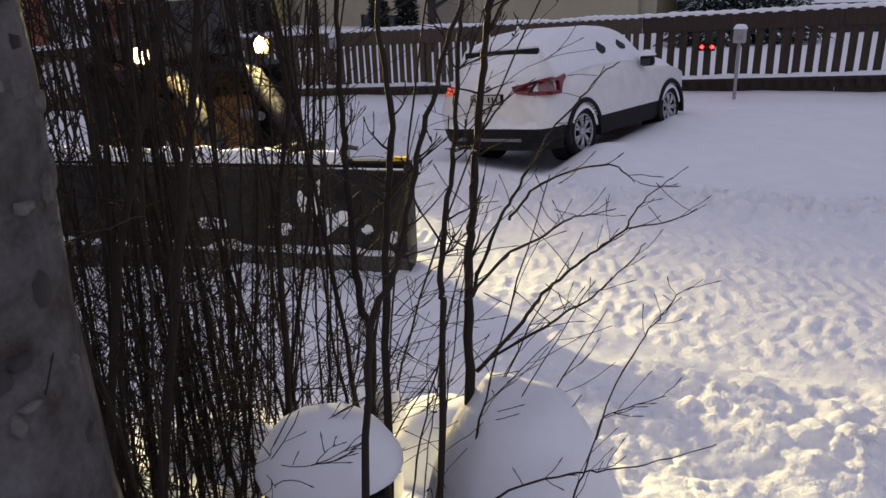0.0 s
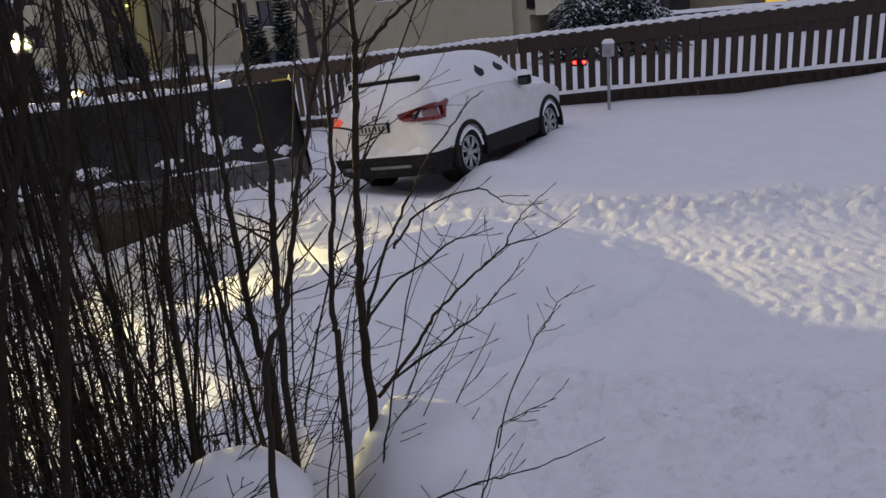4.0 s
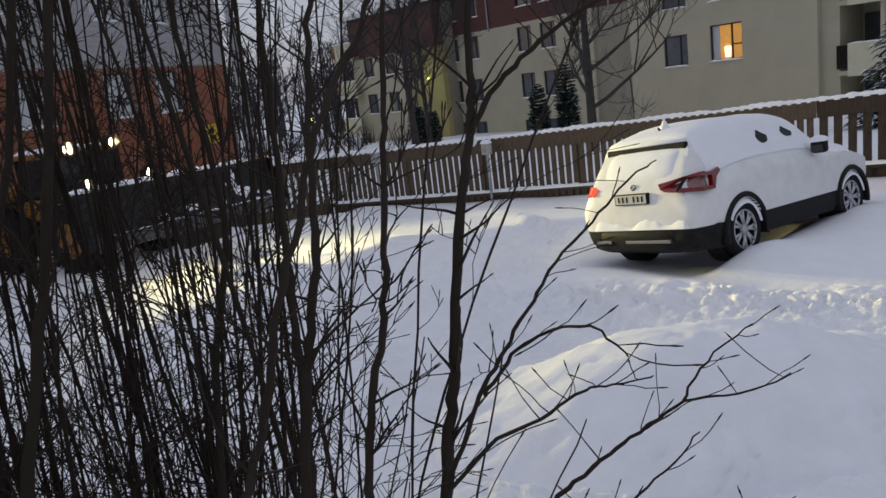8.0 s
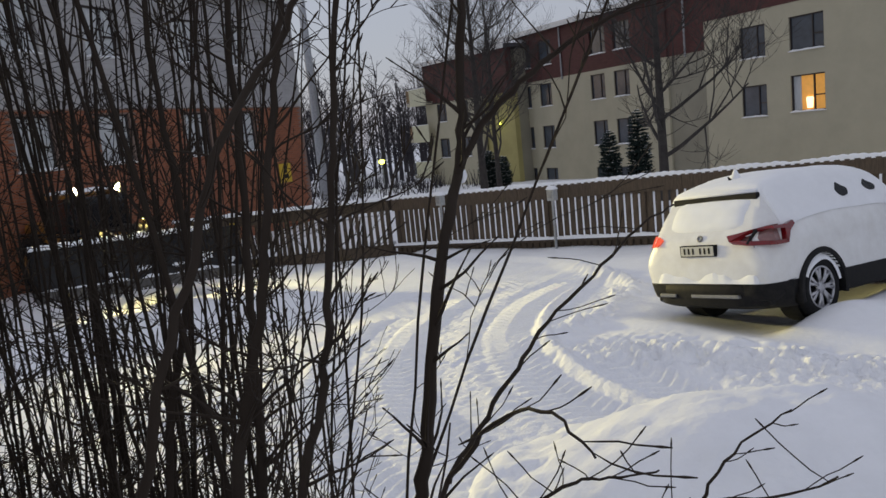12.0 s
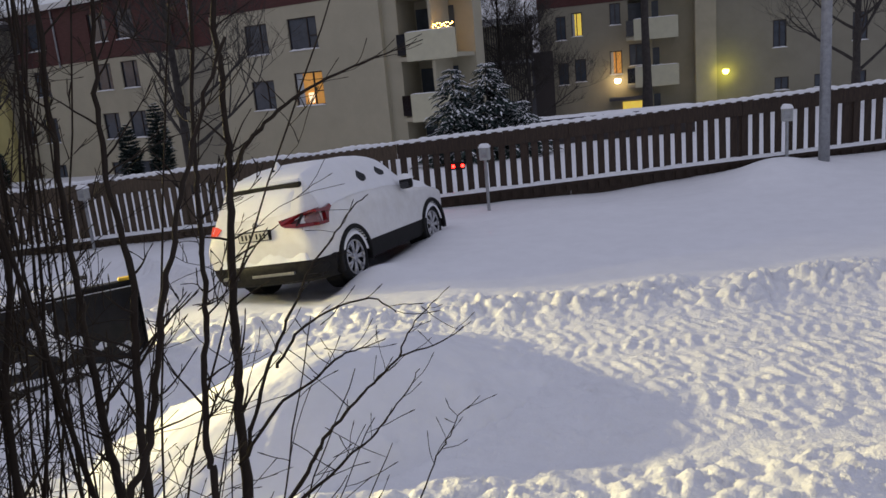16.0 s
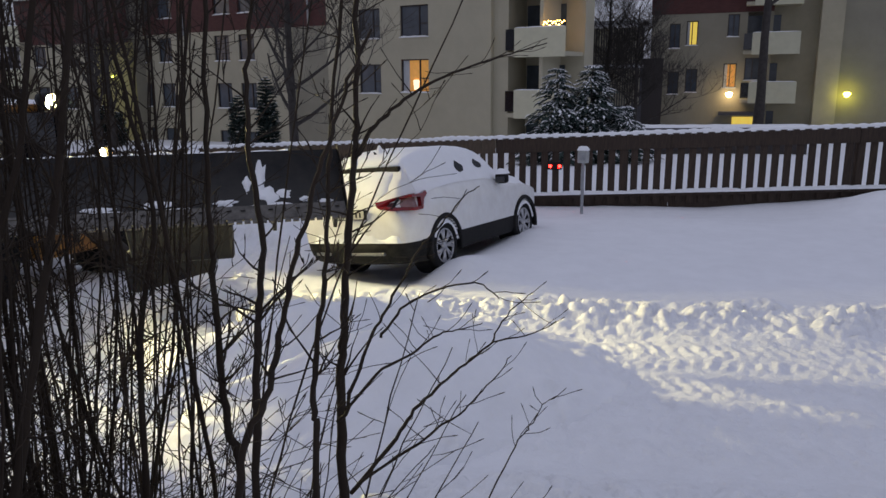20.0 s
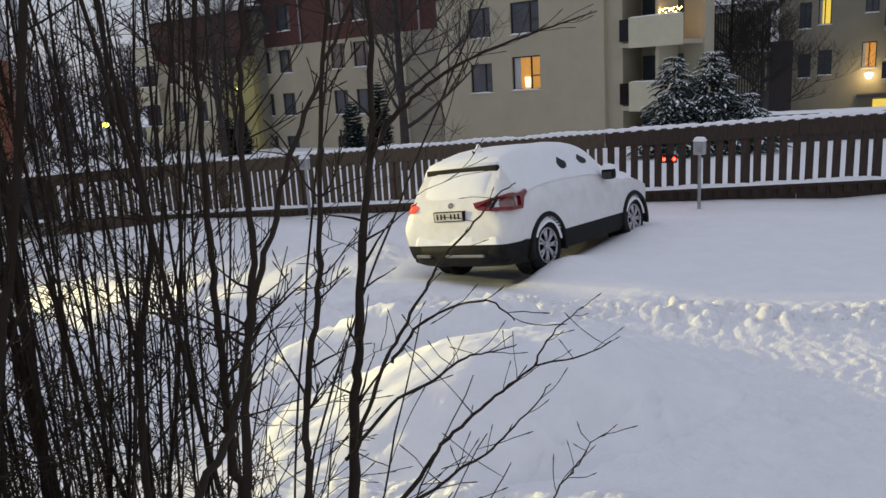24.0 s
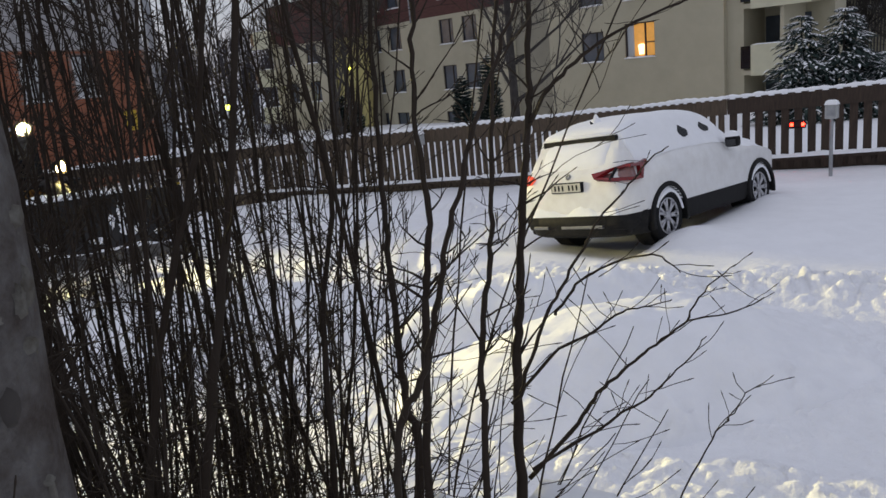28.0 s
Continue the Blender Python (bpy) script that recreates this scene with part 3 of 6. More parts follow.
for x0, x1 in ((-0.60, -0.36), (-0.14, 0.50)):
    part("skid_strip", boxm(x0, -0.945, 0.335, x1, -0.86, 0.375, bevel=0.008), SILVER, CAR, "silver bumper strip")
part("underbody", boxm(-0.6, -0.7, 0.2, 0.6, 3.2, 0.45), PLASTIC, CAR)


def arch(y):
    """A wheel-arch lip in black plastic, both sides."""
    for side in (1, -1):
        bm = bmesh.new()
        rows = []
        for k in range(25):
            a = math.pi * (-0.08 + 1.16 * k / 24)
            c, s = math.cos(a), math.sin(a)
            ring = []
            for r, x in ((0.385, 0.80), (0.385, 0.912), (0.40, 0.918), (0.435, 0.915), (0.45, 0.895), (0.45, 0.84)):
                ring.append(bm.verts.new((side * x, y + r * c, 0.335 + r * s)))
            rows.append(ring)
        for a, b in zip(rows, rows[1:]):
            for j in range(5):
                bm.faces.new((a[j], a[j + 1], b[j + 1], b[j]) if side > 0 else (b[j], b[j + 1], a[j + 1], a[j]))
        shade(part("wheel_arch", bm, PLASTIC, CAR))
    well = bmesh.new()
    lathe(well, [(-0.78, 0.384), (-0.55, 0.384), (-0.55, 0.02), (0.55, 0.02), (0.55, 0.384), (0.78, 0.384)], "X", 30, pose(0, y, 0.335))
    part("wheel_well", well, PLASTIC, CAR)


def car_wheel(y, side):
    w = part("wheel", lathe(bmesh.new(), [(0.67, 0.21), (0.675, 0.30), (0.70, 0.335), (0.74, 0.345), (0.82, 0.345), (0.862, 0.333), (0.878, 0.30), (0.872, 0.245), (0.862, 0.235)], "X", 40), RUBBER, CAR, "winter tyre on an alloy wheel")
    shade(w, 50)
    w.matrix_basis = pose(0, y, 0.335) @ Matrix.Diagonal((side, 1, 1, 1))
    part("rim", lathe(bmesh.new(), [(0.862, 0.236), (0.868, 0.228), (0.855, 0.215), (0.76, 0.20), (0.75, 0.02)], "X", 40), PLASTIC, w, smooth=True)
    sp = bmesh.new()
    for k in range(7):
        for off in (-0.13, 0.13):
            a = 2 * math.pi * k / 7
            p, q = a + off * 0.55, a + off * 1.25
            tube(sp, [(0.845, 0.055 * math.cos(p), 0.055 * math.sin(p)), (0.858, 0.14 * math.cos(a + off * 0.8), 0.14 * math.sin(a + off * 0.8)), (0.856, 0.222 * math.cos(q), 0.222 * math.sin(q))], [0.022, 0.018, 0.02], 6)
    part("spokes", sp, ALLOY, w, "silver twin-spoke alloy rim", smooth=True)
    part("hub_cap", lathe(bmesh.new(), [(0.835, 0.07), (0.862, 0.06), (0.868, 0.03), (0.868, 0.001)], "X", 20), ALLOY, w, smooth=True)
    part("outer_ring", lathe(bmesh.new(), [(0.862, 0.238), (0.872, 0.232), (0.868, 0.218), (0.85, 0.214)], "X", 40), ALLOY, w, smooth=True)
    sn = bmesh.new()
    rows = []
    for k in range(17):
        a = math.pi * (0.05 + 0.80 * k / 16)
        h = 0.018 + 0.022 * math.sin(math.pi * k / 16) ** 0.5
        rows.append([sn.verts.new((x, (0.335 + r) * math.cos(a), (0.335 + r) * math.sin(a))) for x, r in ((0.70, 0.012), (0.74, 0.012 + h), (0.84, 0.012 + h), (0.895, 0.004), (0.892, -0.035 - 0.008 * math.sin(k * 0.7)))])
    for a, b in zip(rows, rows[1:]):
        for j in range(4):
            sn.faces.new((a[j], a[j + 1], b[j + 1], b[j]))
    part("wheel_snow", sn, SNOW_SOFT, w, "snow packed on the tyre", smooth=True)


for y in (0.0, 2.646):
    arch(y)
    for side in (1, -1):
        car_wheel(y, side)


def lens(points, depth, y_of):
    """A lamp lens from an outline (x, z), laid on the rear by y_of(x, z)."""
    bm = bmesh.new()
    top = [bm.verts.new((x, y_of(x, z) - depth, z)) for x, z in points]
    bot = [bm.verts.new((x, y_of(x, z) + 0.06, z)) for x, z in points]
    bm.faces.new(top)
    for k in range(len(points)):
        bm.faces.new((top[k], bot[k], bot[(k + 1) % len(points)], top[(k + 1) % len(points)]))
    bmesh.ops.recalc_face_normals(bm, faces=bm.faces[:])
    return bm


def rear_y(x, z):
    """Where the rear skin lies."""
    lean = 0.0 if z < 0.90 else (z - 0.90) * 0.70
    return -0.905 + lean + 1.5 * max(0.0, abs(x) - 0.60) ** 1.5


part("tail_light", lens([(0.375, 1.015), (0.43, 0.955), (0.50, 0.925), (0.68, 0.905), (0.86, 0.895), (0.86, 0.935), (0.68, 0.95), (0.55, 0.965), (0.63, 1.0), (0.80, 1.06), (0.80, 1.10), (0.66, 1.07), (0.50, 1.035)], 0.055, rear_y), RED_LENS, CAR, "red wraparound tail light half under snow")
inner = lens([(0.545, 0.962), (0.68, 0.948), (0.855, 0.934), (0.80, 1.062), (0.64, 1.004)], 0.018, rear_y)
part("reverse_lens", inner, SMOKED_RED, CAR, "dim pink field inside the tail light")
part("lamp_divider", lens([(0.645, 0.925), (0.665, 0.925), (0.700, 1.07), (0.680, 1.07)], 0.058, rear_y), PLASTIC, CAR)
part("tail_light", lens([(-0.54, 1.0), (-0.59, 0.935), (-0.70, 0.92), (-0.79, 0.915), (-0.79, 1.04), (-0.70, 1.045), (-0.64, 1.04)], 0.025, rear_y), RED_GLOW, CAR, "bright red wraparound tail light")
side = bmesh.new()
pts = [(-0.78, 0.895), (-0.56, 0.895), (-0.47, 1.02), (-0.36, 1.08), (-0.38, 1.12), (-0.50, 1.09), (-0.74, 1.09), (-0.74, 1.06), (-0.55, 1.05), (-0.60, 0.935), (-0.78, 0.935)]
a = [side.verts.new((0.905 - 0.30 * max(0, z - 0.92), y, z)) for y, z in pts]
b = [side.verts.new((0.80 - 0.30 * max(0, z - 0.92), y, z)) for y, z in pts]
side.faces.new(a)
for k in range(len(pts)):
    side.faces.new((a[k], a[(k + 1) % len(pts)], b[(k + 1) % len(pts)], b[k]))
bmesh.ops.recalc_face_normals(side, faces=side.faces[:])
part("side_lamp", side, RED_LENS, CAR, "dark red end of the tail light on the flank")
plate = part("number_plate", boxm(-0.245, -0.93, 0.80, 0.245, -0.86, 0.93, bevel=0.01), PLASTIC, CAR, "number plate in a black holder")
part("plate_face", boxm(-0.225, -0.937, 0.812, 0.225, -0.928, 0.918, bevel=0.003), PLATE_WHITE, plate)
for x in (-0.17, -0.11, -0.05, 0.05, 0.11, 0.17):
    part("plate_bar", boxm(x - 0.012, -0.941, 0.832, x + 0.012, -0.935, 0.90), PLASTIC, plate)
part("badge", lathe(bmesh.new(), [(-0.03, 0.034), (0.0, 0.04), (0.008, 0.034), (0.008, 0.022), (0.0, 0.018)], "Z", 24, pose(0, -0.862, 1.0, 66, 0, 0)), SILVER, CAR, "round chrome badge", smooth=True)
part("tailgate_seam", boxm(0.70, -0.875, 0.58, 0.705, -0.70, 0.90), PLASTIC, CAR)
# a black box makes the dark strip below the spoiler
gap = boxm(-0.585, -0.66, 1.325, 0.585, -0.40, 1.442, bevel=0.02)
for v in gap.verts:
    v.co.z += 0.05 * abs(v.co.x / 0.585) ** 2.5 * (1 if v.co.z < 1.40 else 0.3)
    v.co.y += 0.10 * abs(v.co.x / 0.585) ** 3 * (1 if v.co.y < -0.5 else 0)
part("spoiler_gap", gap, PLASTIC, CAR, "dark strip under the spoiler")
sp = boxm(-0.57, -0.66, 1.44, 0.57, -0.30, 1.50, bevel=0.026)
for v in sp.verts:
    v.co.y += 0.12 * abs(v.co.x / 0.57) ** 3 * (1 if v.co.y < -0.5 else 0)
part("roof_spoiler", sp, SNOW_SOFT, CAR, "roof spoiler under snow", smooth=True)
for s in (1, -1):
    mir = part("door_mirror", boxm(s * 0.86, 1.64, 1.04, s * 1.06, 1.78, 1.20, bevel=0.045), PLASTIC, CAR, "dark door mirror capped with snow", smooth=True)
    cap = part("mirror_snow", blanket(bmesh.new(), min(s * 0.86, s * 1.06), max(s * 0.86, s * 1.06), 1.63, 1.80, 1.185, 0.07, 10, 8, 0.4, 2.0, 0.45), SNOW_SOFT, mir, smooth=True)
    part("mirror_glass", boxm(s * 0.885, 1.632, 1.06, s * 1.04, 1.644, 1.15, bevel=0.004), DARK_GLASS, mir)
part("aerial", tube(bmesh.new(), [(0, -0.15, 1.55), (0, -0.23, 1.63), (0, -0.26, 1.66)], [0.025, 0.018, 0.006], 8), PLASTIC, CAR)


def snow_ring(st):
    """Snow on the upper half: the body's own curve, thickened."""
    thick = 0.062 + 0.02 * noise.noise(Vector((st[0] * 2.0, 0, 0)))
    pts = car_ring(st)[9:]
    out = []
    for i, (x, y, z) in enumerate(pts):
        k = i / (len(pts) - 1)
        t = thick * smooth(0, 0.4, k)
        nx = 1.0 - smooth(0.45, 0.8, k)
        out.append((x + (0.008 + t * 0.45 * nx if x > 0 else 0), y, z + t * (0.2 + 0.8 * smooth(0.3, 0.75, k))))
    return out


def car_snow():
    bm = bmesh.new()
    rows = []
    sts = [s for s in spline_stations(STATIONS, 4) if -0.47 < s[0] < 3.40]
    for n, st in enumerate(sts):
        half = snow_ring(st)
        amp, back = 0.010, -0.07 if n == 0 else (-0.04 if n == 1 else 0.0)
        half = [(x + (amp * fbm(st[0] * 2, z * 2.5, 1.0) if x > 0 else 0), y + back, z + amp * fbm(st[0] * 2, x * 2.5, 3.0) - (0.05 if n == 0 else 0.012 if n == 1 else 0)) for x, y, z in half]
        rows.append([bm.verts.new(p) for p in half] + [bm.verts.new((-p[0], p[1], p[2])) for p in half[-2::-1]])
    for a, b in zip(rows, rows[1:]):
        for j in range(len(a) - 1):
            bm.faces.new((a[j], a[j + 1], b[j + 1], b[j]))
    for ring in (rows[0], rows[-1]):
        bm.faces.new(ring)
    bmesh.ops.recalc_face_normals(bm, faces=bm.faces[:])
    return bm


ob = shade(link_mesh("snow_blanket", car_snow(), SNOW_SOFT), 70)
tagged(ob, "thick smooth blanket of snow lying on the parked car", "snow")
ob.matrix_world = CAR.matrix_world.copy()


def snow_side(y, z):
    """Where the snow on the flank lies at a height."""
    st = min(spline_stations(STATIONS, 4), key=lambda q: abs(q[0] - y))
    ring = snow_ring(st)
    for p, q in zip(ring, ring[1:]):
        if p[2] <= z <= q[2]:
            return p[0] + (q[0] - p[0]) * (z - p[2]) / max(1e-6, q[2] - p[2])
    return ring[-2][0]


for y, z, dy, dz in ((0.74, 1.365, 0.11, 0.075), (1.36, 1.375, 0.13, 0.06)):
    g = bmesh.new()
    n = 24
    rim, mid = [], g.verts.new((snow_side(y, z) + 0.006, y, z))
    for k in range(n):
        a = 2 * math.pi * k / n
        yy, zz = y + dy * math.cos(a) * (1 + 0.25 * math.sin(2 * a)), z + dz * math.sin(a) * (1 + 0.2 * math.cos(3 * a)) - 0.25 * dy * math.cos(a)
        rim.append(g.verts.new((snow_side(yy, zz) + 0.006, yy, zz)))
    deep = [g.verts.new((v.co.x - 0.05, v.co.y, v.co.z)) for v in rim]
    for k in range(n):
        g.faces.new((rim[k], rim[(k + 1) % n], mid))
        g.faces.new((rim[k], deep[k], deep[(k + 1) % n], rim[(k + 1) % n]))
    bmesh.ops.recalc_face_normals(g, faces=g.faces[:])
    part("side_window", g, SMOKED_GLASS, CAR, "patch of dark side window showing through the snow")
# snow on the rear window
bm = bmesh.new()
grid = []
for i in range(25):
    row = []
    for j in range(11):
        u, v = -1 + i / 12, j / 10
        z = 1.06 + 0.335 * v + 0.015 * noise.noise(Vector((u * 4, v * 3, 2)))
        y = -0.80 + 0.19 * v + 0.10 * u ** 4
        e = min(1.0, 4 * min(v + 0.02, 1 - v), 5 * (1 - abs(u)))
        row.append(bm.verts.new((u * (0.66 - 0.09 * v), y - 0.045 * max(0, e) ** 0.5 + 0.02, z)))
    grid.append(row)
for i in range(24):
    for j in range(10):
        bm.faces.new((grid[i][j], grid[i + 1][j], grid[i + 1][j + 1], grid[i][j + 1]))
ob = link_mesh("rear_window_snow", bm, SNOW_SOFT, True)
tagged(ob, "sheet of snow on the rear window of the car", "snow")
ob.matrix_world = CAR.matrix_world.copy()
# snow on the bumper ledge and the aerial
led = bmesh.new()
blanket(led, -0.62, 0.74, -0.925, -0.83, 0.495, 0.085, 44, 5, 1.1, 3.0, 0.5)
ob = link_mesh("bumper_snow", led, SNOW_SOFT, True)
tagged(ob, "ragged ridge of snow on the bumper of the car", "snow")
ob.matrix_world = CAR.matrix_world.copy()
ob = link_mesh("aerial_snow", lathe(bmesh.new(), [(1.57, 0.10), (1.63, 0.075), (1.69, 0.04), (1.74, 0.016), (1.75, 0.0005)], "Z", 14, pose(0, -0.12, 0.0)), SNOW_SOFT, True)
tagged(ob, "peak of snow on the roof aerial of the car", "snow")
ob.matrix_world = CAR.matrix_world.copy()

# ---- houses ----


def pierced_wall(u0, u1, z0, z1, holes, depth, back=0.3):
    """A wall in the plane y = 0 (outside at -y) with openings (u0, z0, u1, z1) and their reveals."""
    bm = bmesh.new()
    us = sorted({u0, u1, *[h[0] for h in holes], *[h[2] for h in holes]})
    zs = sorted({z0, z1, *[h[1] for h in holes], *[h[3] for h in holes]})
    us, zs = [u for u in us if u0 <= u <= u1], [z for z in zs if z0 <= z <= z1]

    def quad(*p):
        bm.faces.new([bm.verts.new(q) for q in p])
    for a, b in zip(us, us[1:]):
        for c, d in zip(zs, zs[1:]):
            mu, mz = (a + b) / 2, (c + d) / 2
            if not any(h[0] < mu < h[2] and h[1] < mz < h[3] for h in holes):
                quad((a, 0, c), (b, 0, c), (b, 0, d), (a, 0, d))
                quad((a, back, c), (a, back, d), (b, back, d), (b, back, c))
    for a, c, b, d in holes:
        quad((a, 0, c), (a, 0, d), (a, depth, d), (a, depth, c))
        quad((b, 0, c), (b, depth, c), (b, depth, d), (b, 0, d))
        quad((a, 0, d), (b, 0, d), (b, depth, d), (a, depth, d))
        quad((a, 0, c), (a, depth, c), (b, depth, c), (b, 0, c))
    quad((u0, 0, z1), (u1, 0, z1), (u1, back, z1), (u0, back, z1))
    quad((u0, 0, z0), (u0, 0, z1), (u0, back, z1), (u0, back, z0))
    quad((u1, 0, z0), (u1, back, z0), (u1, back, z1), (u1, 0, z1))
    return bm


def window(house, u0, z0, u1, z1, depth=0.12, lit=None, mullion=0.66, lamp=False, transom=True, curtain=False, snow=True):
    """A window in the plane y = 0 of its house: frame, panes, sill, and what shows behind."""
    bm = bmesh.new()
    t = 0.055
    y0, y1 = depth - 0.05, depth + 0.03
    um = u0 + (u1 - u0) * mullion
    for a in ((u0, z0, u0 + t, z1), (u1 - t, z0, u1, z1), (u0 + t, z0, u1 - t, z0 + t), (u0 + t, z1 - t, u1 - t, z1), (um - t / 2, z0 + t, um + t / 2, z1 - t)):
        box(bm, a[0], y0, a[1], a[2], y1, a[3])
    zm = z0 + (z1 - z0) * 0.42
    if transom:
        box(bm, um + t / 2, y0, zm - t / 2, u1 - t, y1, zm + t / 2)
    w = part("window", bm, FRAME_DARK, house, "window with lit room" if lit else "")
    glass = boxm(u0 + t, depth, z0 + t, u1 - t, depth + 0.012, z1 - t)
    if lit:
        part("lit_room", boxm(u0 + t, depth + 0.10, z0 + t, u1 - t, depth + 0.14, z1 - t), lit, w)
        glass.free()
        part("curtain", boxm(u0 + t, depth + 0.03, z0 + t, u0 + t + 0.22 * (u1 - u0), depth + 0.05, z1 - t), CURTAIN, w)
        if lamp:
            part("window_lamp", lathe(bmesh.new(), [(0, 0.10), (0.30, 0.13), (0.34, 0.10)], "Z", 12, pose(u0 + 0.48 * (u1 - u0), depth + 0.06, z0 + 0.12) @ Matrix.Diagonal((1.4, 0.25, 1.4, 1))), LAMP_SHADE_LIT, w)
    else:
        part("pane", glass, CURTAIN if curtain else WINDOW_GLASS, w)
        if not curtain:
            part("curtain", boxm(u0 + t, depth + 0.02, z0 + t, u0 + t + 0.01, depth + 0.03, z1 - t), CURTAIN, w)
    sill = part("sill", boxm(u0 - 0.05, -0.05, z0 - 0.03, u1 + 0.05, depth - 0.05, z0 + 0.0), WHITE_PAINT, w)
    if snow:
        part("sill_snow", blanket(bmesh.new(), u0 - 0.04, u1 + 0.04, -0.05, depth - 0.05, z0, 0.05, 8, 3, 0.5, u0, 0.4), SNOW_SOFT, w, smooth=True)
    return w


def balcony(house, u0, u1, z, proj, door=True, fairy=False, back=1.4):
    b = part("balcony", boxm(u0, -proj, z - 0.18, u1, back, z), PLASTER, house, "balcony with a cream parapet")
    part("parapet", boxm(u0 + 0.45, -proj - 0.06, z - 0.22, u1 + 0.02, -proj, z + 1.02, bevel=0.01), BALCONY_CREAM, b, "cream parapet panel")
    part("side_panel", boxm(u0, -proj - 0.02, z + 0.08, u0 + 0.45, -proj + 0.01, z + 0.98), DARK_GLASS, b, "dark glass side panel")
    if door:
        part("balcony_door", boxm(u0 + 0.1, back - 0.04, z + 0.02, u0 + 0.95, back, z + 2.1), WINDOW_GLASS, b)
        part("balcony_window", boxm(u0 + 1.05, back - 0.04, z + 0.85, u0 + 2.0, back, z + 2.1), WINDOW_GLASS, b)
    part("rail_snow", blanket(bmesh.new(), u0 + 0.45, u1, -proj - 0.06, -proj, z + 1.02, 0.04, 16, 3, 0.4, z, 0.4), SNOW_SOFT, b, smooth=True)
    if fairy:
        bm = bmesh.new()
        for k in range(26):
            x = u1 - 1.05 + 0.95 * k / 25
            bmesh.ops.create_icosphere(bm, subdivisions=1, radius=0.028, matrix=pose(x, -proj + 0.05, z + 1.13 + 0.13 * math.sin(k * 2.3)))
        tagged(part("string_lights", bm, FAIRY, b, "warm string of small lights"), kind="stuff")
    return b


def snowy_roof(house, u0, u1, y0, y1, z):
    part("roof", boxm(u0 - 0.35, y0 - 0.4, z, u1 + 0.35, y1, z + 0.22), ROOF_DARK, house)
    part("roof_snow", blanket(bmesh.new(), u0 - 0.3, u1 + 0.3, y0 - 0.36, y1, z + 0.22, 0.22, 30, 6, 0.15, z, 0.05), SNOW_SOFT, house, "layer of snow on the roof", smooth=True)
    part("fascia", boxm(u0 - 0.37, y0 - 0.43, z - 0.06, u1 + 0.37, y0 - 0.39, z + 0.24), WHITE_PAINT, house)


# the long house behind the fence: cream plaster below, dark red cladding above
A_YAW = math.degrees(math.atan(-0.164))
A = thing("apartment_house", pose(-15.3, 25.9, 0, 0, 0, A_YAW), "cream plastered apartment house with a dark red top storey", "apartment house")
a1 = [(0.17, 4.27, 1.53, 5.70), (2.75, 4.29, 4.38, 5.74), (0.17, 1.64, 1.53, 3.05), (2.75, 1.70, 4.38, 3.26)]
part("wall", pierced_wall(-1.9, 7.75, -2.5, 6.35, a1, 0.16), PLASTER, A, "cream plaster wall")
part("cladding", boxm(-1.9, -0.03, 6.354, 7.75, 0.3, 9.2), RED_PANEL, A, "dark red cladding")
for i, h in enumerate(a1):
    window(A, *h, lit=ROOM_WARM if i == 3 else None, lamp=i == 3)
low_rows, red_rows = [], []
for u in (-17.65, -15.45, -10.45, -8.45):
    for z in (-1.95, 0.75, 3.40):
        low_rows.append((u, z, u + 1.25, z + 1.42))
    red_rows.append((u + 0.1, 5.95, u + 1.45, 7.45))
part("wall", pierced_wall(-20.4, -4.4, -2.5, 5.05, low_rows, 0.16), PLASTER, A, "cream plaster wall")
part("cladding", pierced_wall(-20.4, -4.4, 5.054, 8.05, red_rows, 0.16), RED_PANEL, A, "dark red cladding")
for h in low_rows + red_rows:
    window(A, *h)
# the recess's shade is put into its colour by a greyer plaster
part("recess_wall", boxm(-4.4, 0.14, -2.5, -1.9, 0.5, 5.05), PLASTER_GREY, A, "recessed wall with its shade put into a greyer plaster")
part("cladding", boxm(-4.4, 0.10, 5.054, -1.9, 0.5, 8.05), RED_PANEL, A)
for u in (-13.0, -3.1):
    part("downpipe", cyl(bmesh.new(), (u, -0.06, 4.9), (u, -0.06, 8.0), 0.05, sides=8), GREY_STEEL, A)
snowy_roof(A, -20.4, -1.9, 0.0, 9.0, 8.05)
part("back_block", boxm(-20.3, 0.5, -2.5, 7.7, 9.0, 8.0), PLASTER, A)
part("upper_block", boxm(-1.85, 0.35, 6.3, 11.3, 9.0, 9.15), RED_PANEL, A)
# right end with the balcony stack
part("end_wall", boxm(7.75, 0.25, -2.5, 8.5, 3.0, 9.2), PLASTER, A)
part("loggia_wall", boxm(8.5, 2.0, -2.5, 11.4, 3.0, 9.2), PLASTER, A, "cream wall behind the balconies")
for z in (-1.85, 0.80, 3.45, 6.1):
    balcony(A, 8.5, 11.35, z, 0.0, fairy=abs(z - 3.45) < 0.1, back=1.95)
part("loggia_divider", boxm(10.1, 0.1, -2.5, 10.25, 2.0, 9.0), PLASTER, A)

# the lower wing further off, with a lit yellow wall
A3 = thing("apartment_house", pose(-35.6, 27.2, 0, 0, 0, A_YAW + 6), "far wing of apartments with balconies and a lit yellow wall", "apartment house")
part("wall", pierced_wall(-6, 0.6, -2.5, 4.6, [(-4.6, 0.6, -3.4, 2.0), (-4.6, 3.2, -3.4, 4.5), (-2.0, 0.6, -0.8, 2.0), (-2.0, 3.2, -0.8, 4.5)], 0.15), PLASTER, A3)
for u in (-4.6, -2.0):
    for z in (0.6, 3.2):
        window(A3, u, z, u + 1.2, z + 1.35)
part("cladding", boxm(-6.0, -0.03, 4.604, 3.6, 0.5, 7.4), RED_PANEL, A3, "dark red cladding")
